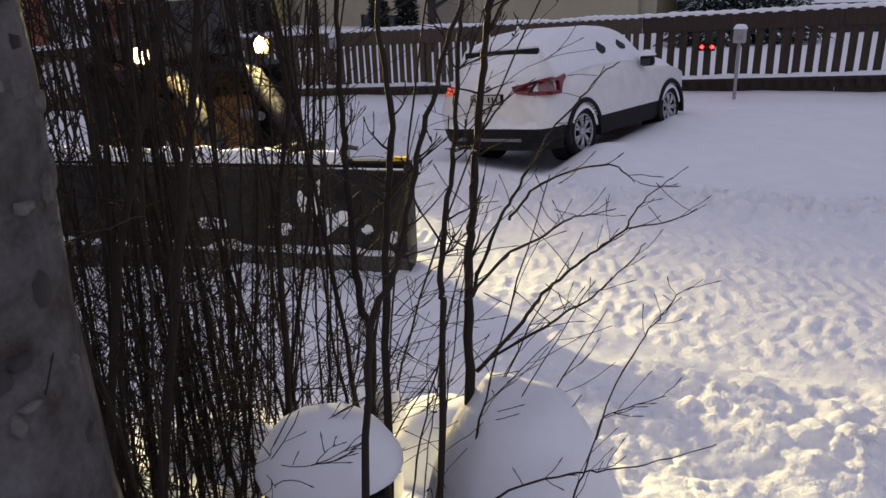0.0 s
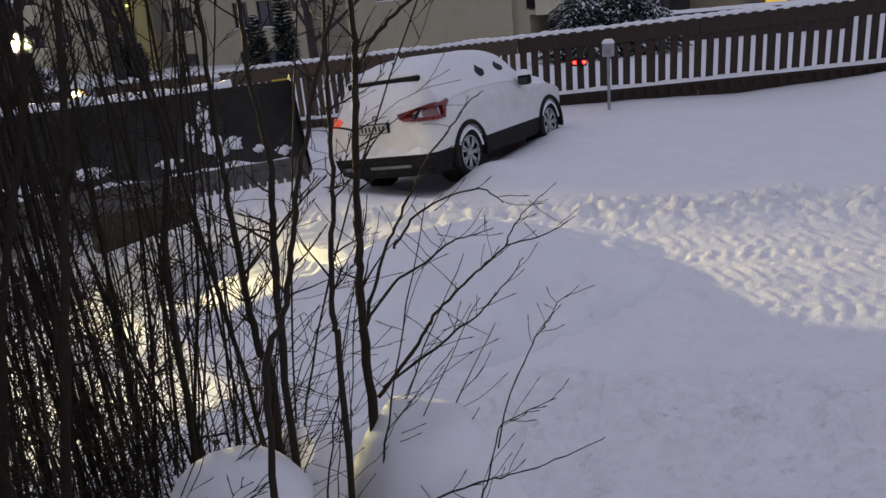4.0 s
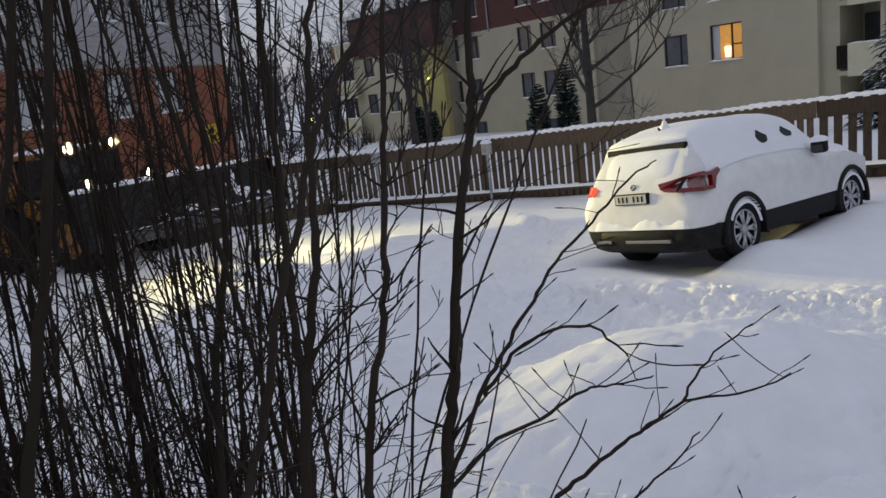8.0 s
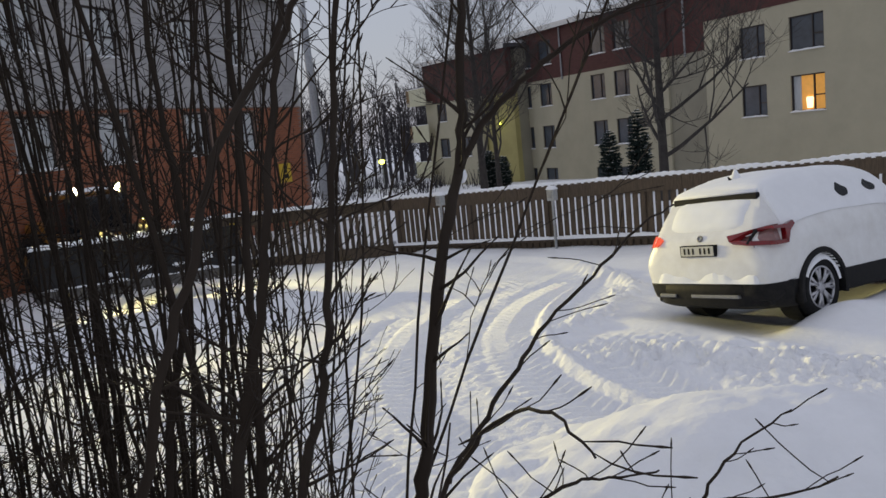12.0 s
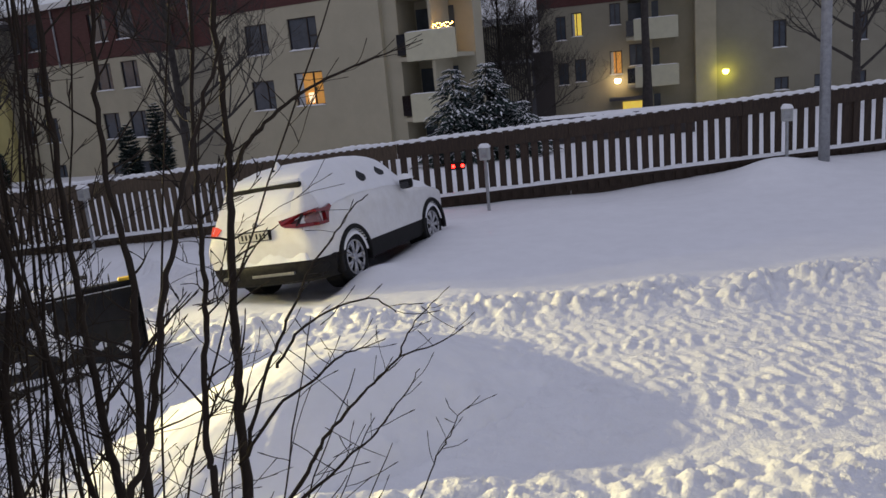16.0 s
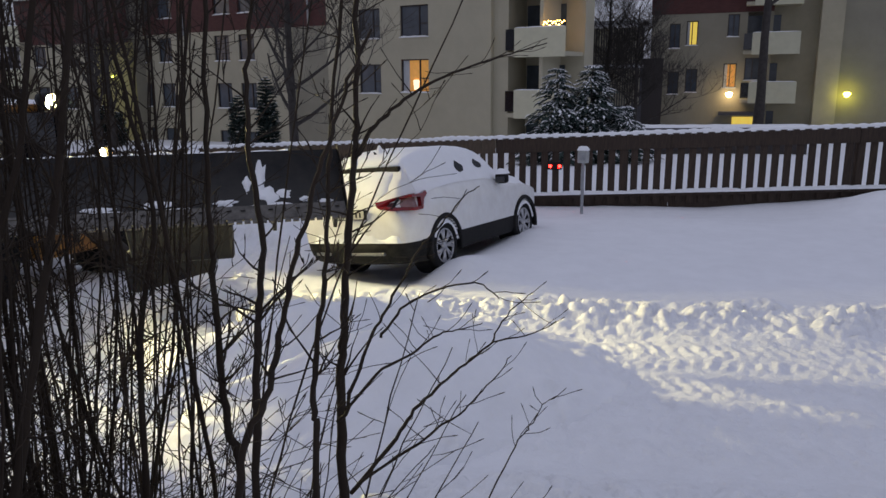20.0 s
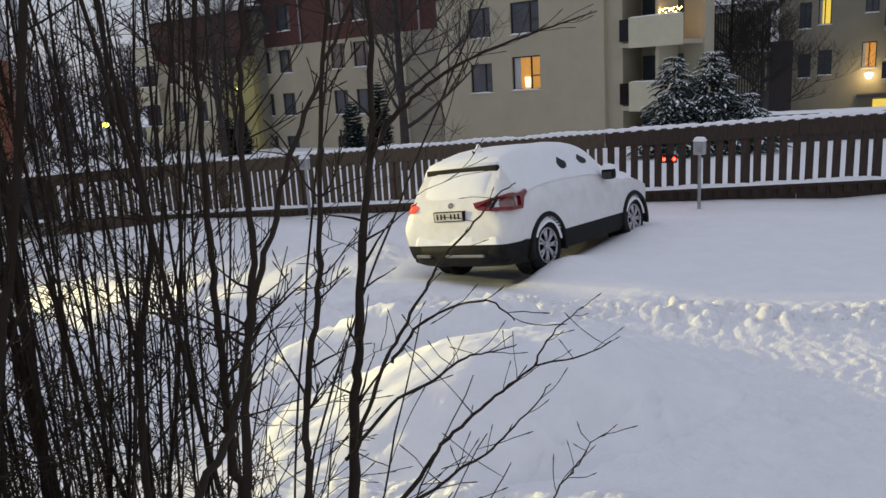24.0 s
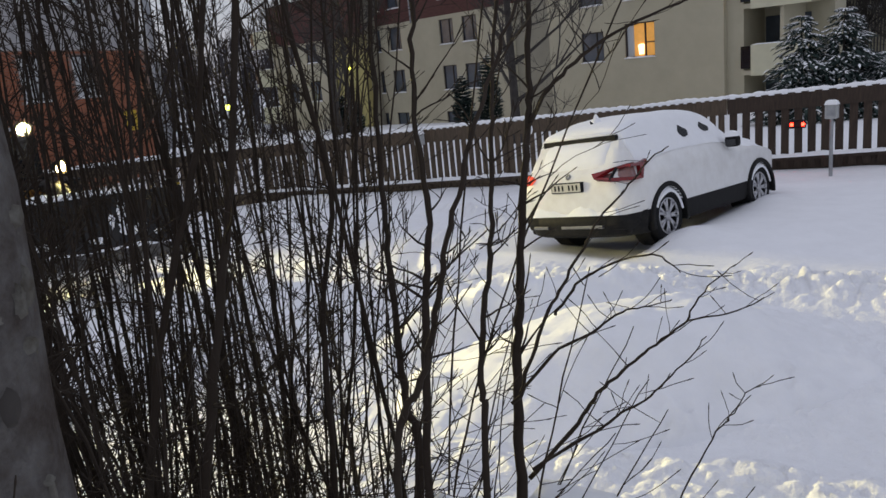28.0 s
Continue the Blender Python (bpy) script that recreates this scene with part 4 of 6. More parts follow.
part("yellow_wall", boxm(0.6, 0.4, -2.5, 3.6, 0.8, 4.6), YELLOW_PLASTER, A3, "yellow wall lit by a lamp")
part("back_block", boxm(-6, 0.8, -2.5, 3.6, 7, 7.3), PLASTER_GREY, A3)
for z in (-0.6, 2.1, 4.8):
    balcony(A3, -7.6, -5.0, z, 0.6, door=False, back=1.0)
snowy_roof(A3, -6.0, 3.6, 0, 7, 7.4)
part("wall_lamp", lathe(bmesh.new(), [(-0.07, 0.02), (-0.06, 0.06), (0.05, 0.07), (0.07, 0.02)], "Z", 12, pose(2.2, 0.25, 2.6)), LAMP_FAR, A3, "yellow lamp")

# the house further to the right
B = thing("apartment_house", pose(1.26, 41.6, 0, 0, 0, 3), "grey-cream apartment house with lit windows and balconies", "apartment house")
bw = [(-3.43, 3.99, -2.80, 5.45), (-2.45, 4.15, -1.78, 5.58), (-3.40, 1.23, -2.75, 2.60), (-2.36, 1.35, -1.66, 2.75), (-0.18, 1.62, 0.56, 3.05), (1.0, 2.05, 1.86, 3.36), (-0.1, 4.6, 0.55, 5.9), (1.0, 4.75, 1.86, 6.1), (-2.3, -1.5, -1.7, -0.6)]
part("wall", pierced_wall(-4.5, 2.4, -2.5, 6.0, bw, 0.15), PLASTER_GREY, B, "grey-cream plaster wall")
part("cladding", boxm(-4.55, -0.03, 6.004, 2.4, 0.4, 9.0), RED_PANEL, B, "dark red cladding")
for i, h in enumerate(bw):
    if h[3] < 6:
        window(B, *h, depth=0.10, lit={1: GLOW_YELLOW, 4: ROOM_WARM}.get(i), mullion=0.5, transom=False)
part("balcony_recess", boxm(2.4, 1.2, -2.5, 5.6, 1.6, 9.0), LAMPLIT_PLASTER, B)
for z in (-1.9, 0.95, 3.75, 6.5):
    balcony(B, 0.85, 3.85, z, 0.9, back=1.15)
part("lit_pillar", boxm(4.9, -0.2, -2.5, 6.1, 1.2, 9.0), LAMPLIT_PLASTER, B, "cream pillar with a lamp's yellow tint in its colour")
bw2 = [(9.3, 2.35, 10.05, 3.95), (9.4, -0.15, 10.2, 0.62), (11.6, -0.15, 12.4, 0.62), (13.6, 2.35, 14.4, 3.95), (13.6, -0.15, 14.4, 0.62), (16.5, 2.35, 17.3, 3.95), (16.5, -0.15, 17.3, 0.62)]
part("wall", pierced_wall(6.1, 24, -2.5, 9.0, bw2, 0.15), PLASTER_GREY, B)
for h in bw2:
    window(B, *h, depth=0.10, mullion=0.5, transom=False)
part("back_block", boxm(-4.4, 1.6, -2.5, 24, 10, 8.9), PLASTER_GREY, B)
entry = part("entrance", boxm(-0.3, -0.9, 0.02, 2.2, 0.0, 0.22), ROOF_DARK, B)
# no lamp: an added glowing panel imitates the lit stretch of wall
part("entrance_light", boxm(0.5, -0.06, -1.9, 2.1, -0.02, -0.1), GLOW_YELLOW, entry, "glowing panel in place of the yellow-lit wall by the entrance")
snowy_roof(B, -4.5, 24, 0, 10, 9.0)
for u, z, mat in ((0.24, 1.23, LAMP_WARM), (6.57, 1.24, LAMP_YELLOW)):
    l = part("wall_lamp", lathe(bmesh.new(), [(-0.16, 0.02), (-0.14, 0.10), (0.04, 0.20), (0.10, 0.16), (0.14, 0.02)], "Z", 14, pose(u, -0.55, z)), mat, B, "glowing outdoor lamp")
    part("lamp_arm", cyl(bmesh.new(), (u, -0.6, z + 0.16), (u, 0.05, z + 0.16), 0.03, sides=8), GREY_STEEL, l)

# slatted gallery between the houses
G = thing("slatted_gallery", pose(-7.9, 38.4, 0, 0, 0, 14), "dark slatted gallery between two houses", "gallery")
part("gallery_wall", boxm(-2, 0.3, -2.5, 4.7, 0.6, 5.2), ROOF_DARK, G)
# flat dark panel for the dark mass beside the slats
part("gallery_end", boxm(4.7, 0.35, -2.5, 5.9, 0.65, 3.4), FRAME_DARK, G, "plain dark panel at the end of the gallery")
slat = bpy.data.meshes.new("slat")
b = boxm(-0.035, -0.04, 0, 0.035, 0.04, 2.2)
b.to_mesh(slat)
b.free()
slat.materials.append(PLASTER_GREY)
pieces("slat", slat, G, [pose(-1.8 + 0.15 * k, 0.2, z) for k in range(43) for z in (3.1, 0.6)])
part("gallery_roof", boxm(-2.2, -0.2, 5.35, 4.9, 2, 5.6), GREY_STEEL, G)
part("gallery_rail", boxm(-2, 0.1, 2.85, 4.7, 0.3, 3.05), GREY_STEEL, G)

# low shed roof beyond the fence
S = thing("low_shed", pose(1.5, 20.6, 0, 0, 0, 20), "low dark shed with a snow-covered roof", "shed")
part("shed_wall", boxm(-2.2, 0, -1.5, 4.2, 0.5, 0.48), FRAME_DARK, S)
part("shed_roof", boxm(-2.3, -0.1, 0.484, 4.3, 0.6, 0.56), ROOF_DARK, S)
part("shed_snow", blanket(bmesh.new(), -2.3, 4.3, -0.1, 0.6, 0.56, 0.09, 40, 5, 0.2, 4.0, 0.1), SNOW_SOFT, S, smooth=True)

# the brick house
LEN = 19.0
H = thing("brick_house", pose(-22.5 + 0.485 * LEN, 6.9 - 0.875 * LEN, 0, 0, 0, 119), "red brick house with a pale clad upper storey", "house")


def hw(u, z, w=1.15, h=1.35):
    return (u, z, u + w, z + h)


low = [hw(LEN - u, 2.45) for u in (4.2, 6.6, 10.0, 12.6)]
upp = [hw(LEN - u, 5.35) for u in (4.2, 6.6, 10.0, 12.6)]
part("wall", pierced_wall(0, LEN, -2.0, 3.95, low, 0.14), MORTAR, H, "mortar joints of the brick wall")
part("cladding", pierced_wall(0, LEN, 3.954, 7.75, upp, 0.14), WHITE_SIDING, H, "pale horizontal cladding")
for h in low + upp:
    window(H, *h, curtain=True, mullion=0.6)
part("end_wall", boxm(LEN - 0.28, 0.3, -2.0, LEN + 0.02, 9, 7.7), BRICK_RED, H)
part("back_block", boxm(0, 0.3, -2.0, LEN - 0.28, 9, 7.6), PLASTER_GREY, H)
snowy_roof(H, 0, LEN, 0, 9, 7.75)
for k in range(25):
    z = 3.98 + 0.15 * k
    spans, u = [], 0.0
    for a, c, b2, d in sorted(upp):
        if c - 0.05 < z < d:
            spans.append((u, a))
            u = b2
    spans.append((u, LEN))
    for a, b2 in spans:
        part("siding_board", boxm(a, -0.022, z, b2, 0.0, z + 0.135), WHITE_SIDING, H)
sgn = part("wall_sign", boxm(LEN - 2.0, -0.035, 1.15, LEN - 1.25, -0.02, 1.85, bevel=0.01), SIGN_YELLOW, H, "yellow sign with dark shapes")
part("sign_mark", boxm(LEN - 1.8, -0.042, 1.3, LEN - 1.45, -0.034, 1.45), PLASTIC, sgn)
part("sign_mark", boxm(LEN - 1.72, -0.042, 1.5, LEN - 1.53, -0.034, 1.72), PLASTIC, sgn)

# ---- bare trees ----


def grow(bm, p, d, length, r, level, rnd, sides, gravity=0.05, branch=3):
    pts, rad = [p.copy()], [r]
    n = 5
    q, dd = p.copy(), d.copy()
    for i in range(n):
        dd = (dd + Vector((rnd.uniform(-1, 1), rnd.uniform(-1, 1), rnd.uniform(-0.6, 1))) * 0.13 + Vector((0, 0, gravity))).normalized()
        q = q + dd * (length / n)
        pts.append(q.copy())
        rad.append(r * (1 - 0.75 * (i + 1) / n) + 0.002)
    tube(bm, pts, rad, sides, cap=False)
    if level == 0:
        return
    for i in range(branch + (2 if level > 1 else 0)):
        k = rnd.uniform(0.3, 0.98)
        j = min(n - 1, int(k * n))
        at = pts[j].lerp(pts[j + 1], k * n - j)
        axis = Vector((rnd.uniform(-1, 1), rnd.uniform(-1, 1), rnd.uniform(-0.25, 0.7))).normalized()
        nd = ((pts[j + 1] - pts[j]).normalized() * 0.65 + axis).normalized()
        grow(bm, at, nd, length * rnd.uniform(0.42, 0.68), max(0.004, rad[j] * 0.55), level - 1, rnd, max(3, sides - 1), gravity, branch)


def bare_tree(x, y, z, h, r, seed, label, levels=4, lean=(0, 0), branch=4, start=0.20):
    t = thing("bare_tree", pose(x, y, z), label, "tree")
    rnd = random.Random(seed)
    trunk = bmesh.new()
    pts = [Vector((lean[0] * k / 6 + rnd.uniform(-0.05, 0.05), lean[1] * k / 6 + rnd.uniform(-0.05, 0.05), h * k / 6)) for k in range(7)]
    rad = [r * (1.25 if k == 0 else 1 - 0.8 * k / 6) for k in range(7)]
    tube(trunk, pts, rad, 9)
    part("trunk", trunk, TREE_BARK, t, smooth=True)
    crown = bmesh.new()
    for k in range(20):
        f = start + (0.98 - start) * k / 19
        j = min(5, int(f * 6))
        at = pts[j].lerp(pts[j + 1], f * 6 - j)
        a = k * 2.4 + rnd.uniform(-0.4, 0.4)
        d = Vector((math.cos(a), math.sin(a), rnd.uniform(0.35, 0.9))).normalized()
        grow(crown, at, d, h * rnd.uniform(0.26, 0.42) * (1.15 - 0.6 * f), r * 0.42 * (1.15 - 0.8 * f), levels - 1, rnd, 5, 0.06, branch)
    part("crown", crown, TREE_BARK, t, "bare twiggy crown", smooth=True)
    return t


bare_tree(-10.0, 12.5, -1.0, 9.5, 0.17, 3, "bare deciduous tree behind the fence")
bare_tree(-22.9, 16.3, -1.4, 12.0, 0.20, 8, "tall bare tree in front of the far wing")
bare_tree(-27.0, 21.0, -1.5, 11.0, 0.16, 12, "bare tree in front of the far wing")
bare_tree(3.45, 34.4, -1.4, 17.0, 0.27, 21, "dark bare tree before the lit house", start=0.42)
bare_tree(12.5, 30.0, -1.2, 11.0, 0.2, 33, "bare tree before the far house")
bare_tree(-3.6, 30.5, -1.4, 8.5, 0.14, 41, "frosted bare tree by the slatted gallery", branch=5)
bare_tree(-2.0, 29.5, -1.4, 7.0, 0.13, 43, "frosted bare tree by the slatted gallery", branch=5)


def conifer(x, y, z, h, w, seed, label, name="spruce", snowy=0.6, tiers=16, column=False, taper=0.75):
    t = thing(name, pose(x, y, z), label, "conifer")
    rnd = random.Random(seed)
    part("trunk", tube(bmesh.new(), [(0, 0, 0), (0, 0, h * 0.97)], [0.09, 0.012], 7), TREE_BARK, t)
    green, white = bmesh.new(), bmesh.new()

    def leaf(bm, p, d, l, wd, droop):
        side = d.cross(Vector((0, 0, 1))).normalized() * wd
        pts = [p, p + d * l * 0.5 + Vector((0, 0, -droop * 0.3 * l)), p + d * l + Vector((0, 0, -droop * l))]
        a = bm.verts.new(pts[0])
        b, c = bm.verts.new(pts[1] + side), bm.verts.new(pts[1] - side)
        m = bm.verts.new(pts[1] + Vector((0, 0, wd * 0.5)))
        e = bm.verts.new(pts[2])
        for f in ((a, b, m), (a, m, c), (b, e, m), (m, e, c)):
            bm.faces.new(f)
    for k in range(tiers):
        f = k / (tiers - 1)
        zz = h * (0.08 + 0.9 * f)
        reach = w * 0.5 * (1.02 - f) ** taper * rnd.uniform(0.8, 1.12) + 0.05
        if column:
            reach = w * 0.5 * min(1.0, 0.75 + f) * (1 - f ** 4) ** 0.6 * rnd.uniform(0.9, 1.1) + 0.06
        for i in range(12 + int(8 * (1 - f)) + (10 if column else 0)):
            a = rnd.uniform(0, 2 * math.pi)
            d = Vector((math.cos(a), math.sin(a), rnd.uniform(-0.1, 0.25) + (0.8 if column else 0))).normalized()
            r = reach * rnd.uniform(0.75, 1.1)
            for s in range(6):
                at = Vector((0, 0, zz)) + d * r * (0.25 + 0.14 * s)
                at.z -= 0.5 * r * (0.14 * s) ** 1.2
                for sg in (-1, 1):
                    dd = (d + d.cross(Vector((0, 0, 1))) * sg * rnd.uniform(0.4, 0.9)).normalized()
                    l = (0.30 * reach * rnd.uniform(0.6, 1.1) + 0.06) * (1.3 if column else 1)
                    leaf(green, at, dd, l, l * 0.16, rnd.uniform(0.2, 0.7))
                    if rnd.random() < snowy:
                        leaf(white, at + Vector((0, 0, 0.025)) + dd * l * 0.15, dd, l * 0.75, l * 0.13, rnd.uniform(0.2, 0.6))
    part("foliage", green, NEEDLES, t, "dark green needle sprays")
    tagged(part("foliage_snow", white, SNOW_SOFT, t, "snow lying on the boughs"), kind="stuff")


conifer(-2.0, 15.3, -1.2, 3.9, 2.7, 2, "dense bushy conifer with snow-laden drooping boughs", snowy=0.42, tiers=22, taper=0.5)
conifer(-1.0, 15.7, -1.2, 4.0, 2.8, 3, "dense bushy conifer with snow-laden drooping boughs", snowy=0.42, tiers=22, taper=0.5)
conifer(0.0, 16.1, -1.2, 2.7, 2.8, 5, "low conifer with snow-laden boughs", snowy=0.5, tiers=18, taper=0.55)
conifer(-14.9, 15.9, -1.4, 3.2, 0.8, 6, "narrow dark thuja with a little snow", "thuja", 0.05, 24, True)
conifer(-14.2, 16.8, -1.4, 3.9, 0.85, 7, "narrow dark thuja with a little snow", "thuja", 0.05, 26, True)
conifer(-29.5, 22.5, -1.5, 2.6, 1.2, 9, "small dark conifer by the yellow wall", "thuja", 0.1, 18, True)
conifer(-28.6, 22.8, -1.5, 2.2, 1.0, 10, "small dark conifer by the yellow wall", "thuja", 0.1, 18, True)

# mast and far lamp between the houses, far woods
mast = thing("tall_mast", pose(-36.3, 15.2, -2), "tall grey steel mast", "mast")
part("shaft", cyl(bmesh.new(), (0, 0, 0), (0, 0, 16), 0.28, 0.2, 14), GREY_STEEL, mast, smooth=True)
fl = thing("street_lamp", pose(-43.0, 24.0, -2.9), "far street lamp with a yellow-green glow", "street lamp")
part("shaft", cyl(bmesh.new(), (0, 0, 0), (0, 0, 3.6), 0.06, sides=8), GREY_STEEL, fl)
part("lamp_head", lathe(bmesh.new(), [(3.5, 0.05), (3.6, 0.2), (3.78, 0.2), (3.85, 0.05)], "Z", 12), LAMP_FAR, fl)
wood = bmesh.new()
rnd = random.Random(77)
for k in range(150):
    x, y = -60 + rnd.uniform(-18, 16), 24 + rnd.uniform(-16, 30)
    hh = rnd.uniform(7, 12)
    at = Vector((x, y, -3))
    tube(wood, [at, at + Vector((rnd.uniform(-.3, .3), rnd.uniform(-.3, .3), hh))], [0.14, 0.03], 4, cap=False)
    for j in range(16):
        b0 = at + Vector((0, 0, hh * rnd.uniform(0.3, 0.98)))
        d = Vector((rnd.uniform(-1, 1), rnd.uniform(-1, 1), rnd.uniform(0.4, 1.4))).normalized()
        b1 = b0 + d * rnd.uniform(0.8, 2.4)
        tube(wood, [b0, b1], [0.05, 0.012], 3, cap=False)
        for i in range(4):
            c0 = b0.lerp(b1, rnd.uniform(0.3, 1))
            c1 = c0 + Vector((rnd.uniform(-1, 1), rnd.uniform(-1, 1), rnd.uniform(0.0, 1.2))).normalized() * rnd.uniform(0.4, 1.1)
            tube(wood, [c0, c1], [0.025, 0.01], 3, cap=False)
for k in range(150):
    at = Vector((-40 + rnd.uniform(-8, 9), 18 + rnd.uniform(-9, 9), -2.6))
    for j in range(12):
        tip = at + Vector((rnd.uniform(-0.8, 0.8), rnd.uniform(-0.8, 0.8), rnd.uniform(0.8, 2.6)))
        tube(wood, [at, at.lerp(tip, 0.5) + Vector((0, 0, 0.15)), tip], [0.05, 0.035, 0.01], 3, cap=False)
tagged(link_mesh("far_woods", wood, FAR_WOOD), "far bare winter woods", "woods", kind="stuff")

# ---- the plough loader ----
LOADER = thing("wheel_loader", pose(-12, -4, 0), "yellow wheel loader with a wide black plough blade and lit lamps", "wheel loader")


def loader_parts():
    # heading +y; the head lamps stand over the origin
    part("front_frame", boxm(-0.45, -0.9, 0.45, 0.45, 0.25, 1.05, bevel=0.06), LOADER_YELLOW, LOADER)
    part("rear_frame", boxm(-0.5, -3.2, 0.5, 0.5, -1.0, 1.0, bevel=0.05), PLASTIC, LOADER)
    hood = boxm(-0.75, -3.3, 0.95, 0.75, -1.95, 1.6, bevel=0.12)
    part("engine_hood", hood, LOADER_YELLOW, LOADER, "yellow engine hood")
    part("counterweight", boxm(-0.9, -3.5, 0.5, 0.9, -3.2, 1.2, bevel=0.08), PLASTIC, LOADER)
    cab = part("cab", boxm(-0.68, -2.35, 0.95, 0.68, -1.05, 1.35, bevel=0.04), LOADER_YELLOW, LOADER)
    for x in (-0.66, 0.66):
        for y in (-2.3, -1.1):
            part("cab_pillar", boxm(x - 0.04, y - 0.04, 1.35, x + 0.04, y + 0.04, 2.14), PLASTIC, cab)
    cab.location.y = 0.37
    part("windscreen", boxm(-0.62, -1.1, 1.36, 0.62, -1.085, 2.13), DARK_GLASS, cab)
    for x in (-0.66, 0.66):
        part("side_glass", boxm(x - 0.006, -2.25, 1.36, x + 0.006, -1.15, 2.13), DARK_GLASS, cab)
    part("cab_roof", boxm(-0.75, -2.45, 2.14, 0.75, -1.20, 2.24, bevel=0.04), LOADER_YELLOW, cab)
    part("roof_snow", blanket(bmesh.new(), -0.72, 0.72, -2.4, -1.25, 2.24, 0.07, 12, 10, 0.3, 2.0, 0.3), SNOW_SOFT, cab, smooth=True)
    for x in (-0.50, 0.50):
        lamp = part("work_lamp", lathe(bmesh.new(), [(-0.111, 0.0005), (-0.11, 0.03), (-0.1, 0.085), (0.0, 0.10), (0.25, 0.116), (0.25, 0.110), (-0.01, 0.085)], "Z", 18, pose(x, -0.70, 2.289, -96, 0, -8)), PLASTIC, LOADER, "white work lamp on the cab roof", smooth=True)
        part("lens", lathe(bmesh.new(), [(0.0, 0.08), (0.012, 0.05), (0.016, 0.0005)], "Z", 18, pose(x, -0.70, 2.289, -96, 0, -8)), WORKLAMP, lamp)
        part("lamp_bracket", boxm(x - 0.03, -0.85, 2.14, x + 0.03, -0.78, 2.27), PLASTIC, lamp)
    for x in (-0.70, 0.70):
        lamp = part("head_lamp", lathe(bmesh.new(), [(-0.141, 0.0005), (-0.14, 0.03), (-0.12, 0.09), (0.0, 0.115), (0.13, 0.12), (0.13, 0.113), (-0.01, 0.095)], "Z", 20, pose(x, 0.0, 1.60, -92, 0, 0)), PLASTIC, LOADER, "head lamp on a bracket", smooth=True)
        part("lens", lathe(bmesh.new(), [(0.0, 0.095), (0.014, 0.06), (0.02, 0.0005)], "Z", 20, pose(x, 0.0, 1.60, -92, 0, 0)), HEADLAMP, lamp)
        part("lamp_bracket", tube(bmesh.new(), [(x * 0.6, -0.3, 1.0), (x, -0.15, 1.15), (x, -0.06, 1.56)], [0.03, 0.03, 0.025], 8), LOADER_YELLOW, lamp)
    for x in (-0.42, 0.42):
        arm = bmesh.new()
        tube(arm, [(x, -0.55, 1.35), (x, 0.5, 1.30), (x, 1.3, 0.95), (x * 0.9, 2.05, 0.50)], [0.10, 0.12, 0.11, 0.09], 8)
        part("lift_arm", arm, LOADER_DARK, LOADER, "dark lift arm", smooth=True)
        part("lift_cylinder", cyl(bmesh.new(), (x * 0.7, -0.3, 0.8), (x * 0.7, 0.95, 0.92), 0.05, sides=12), GREY_STEEL, LOADER)
    part("coupler", boxm(-0.55, 1.95, 0.35, 0.55, 2.1, 0.8, bevel=0.03), BLADE_BLACK, LOADER)
    for y in (-0.35, -2.45):
        for s in (1, -1):
            w = part("wheel", lathe(bmesh.new(), [(0.62, 0.30), (0.63, 0.52), (0.66, 0.62), (0.72, 0.64), (0.98, 0.64), (1.03, 0.60), (1.05, 0.5), (1.03, 0.33)], "X", 30), RUBBER, LOADER, "big lugged tyre with snow in the tread")
            w.matrix_basis = pose(0, y, 0.63) @ Matrix.Diagonal((s, 1, 1, 1))
            part("rim", lathe(bmesh.new(), [(1.03, 0.33), (0.95, 0.30), (0.88, 0.18), (0.9, 0.02)], "X", 24), LOADER_YELLOW, w, smooth=True)
            lug = bmesh.new()
            for k in range(18):
                for h in (0, 1):
                    a = 2 * math.pi * (k + 0.5 * h) / 18
                    box(lug, -0.09, -0.03, -0.02, 0.09, 0.03, 0.03, m=Matrix.Rotation(a, 4, "X") @ pose(0.75 + 0.2 * h, 0, 0.645, 0, 0, 25 - 50 * h))
            tagged(part("tread", lug, RUBBER, w), kind="stuff")
        part("mudguard", boxm(-1.0, y - 0.55, 1.33, 1.0, y + 0.5, 1.37, bevel=0.01), PLASTIC, LOADER)


loader_parts()


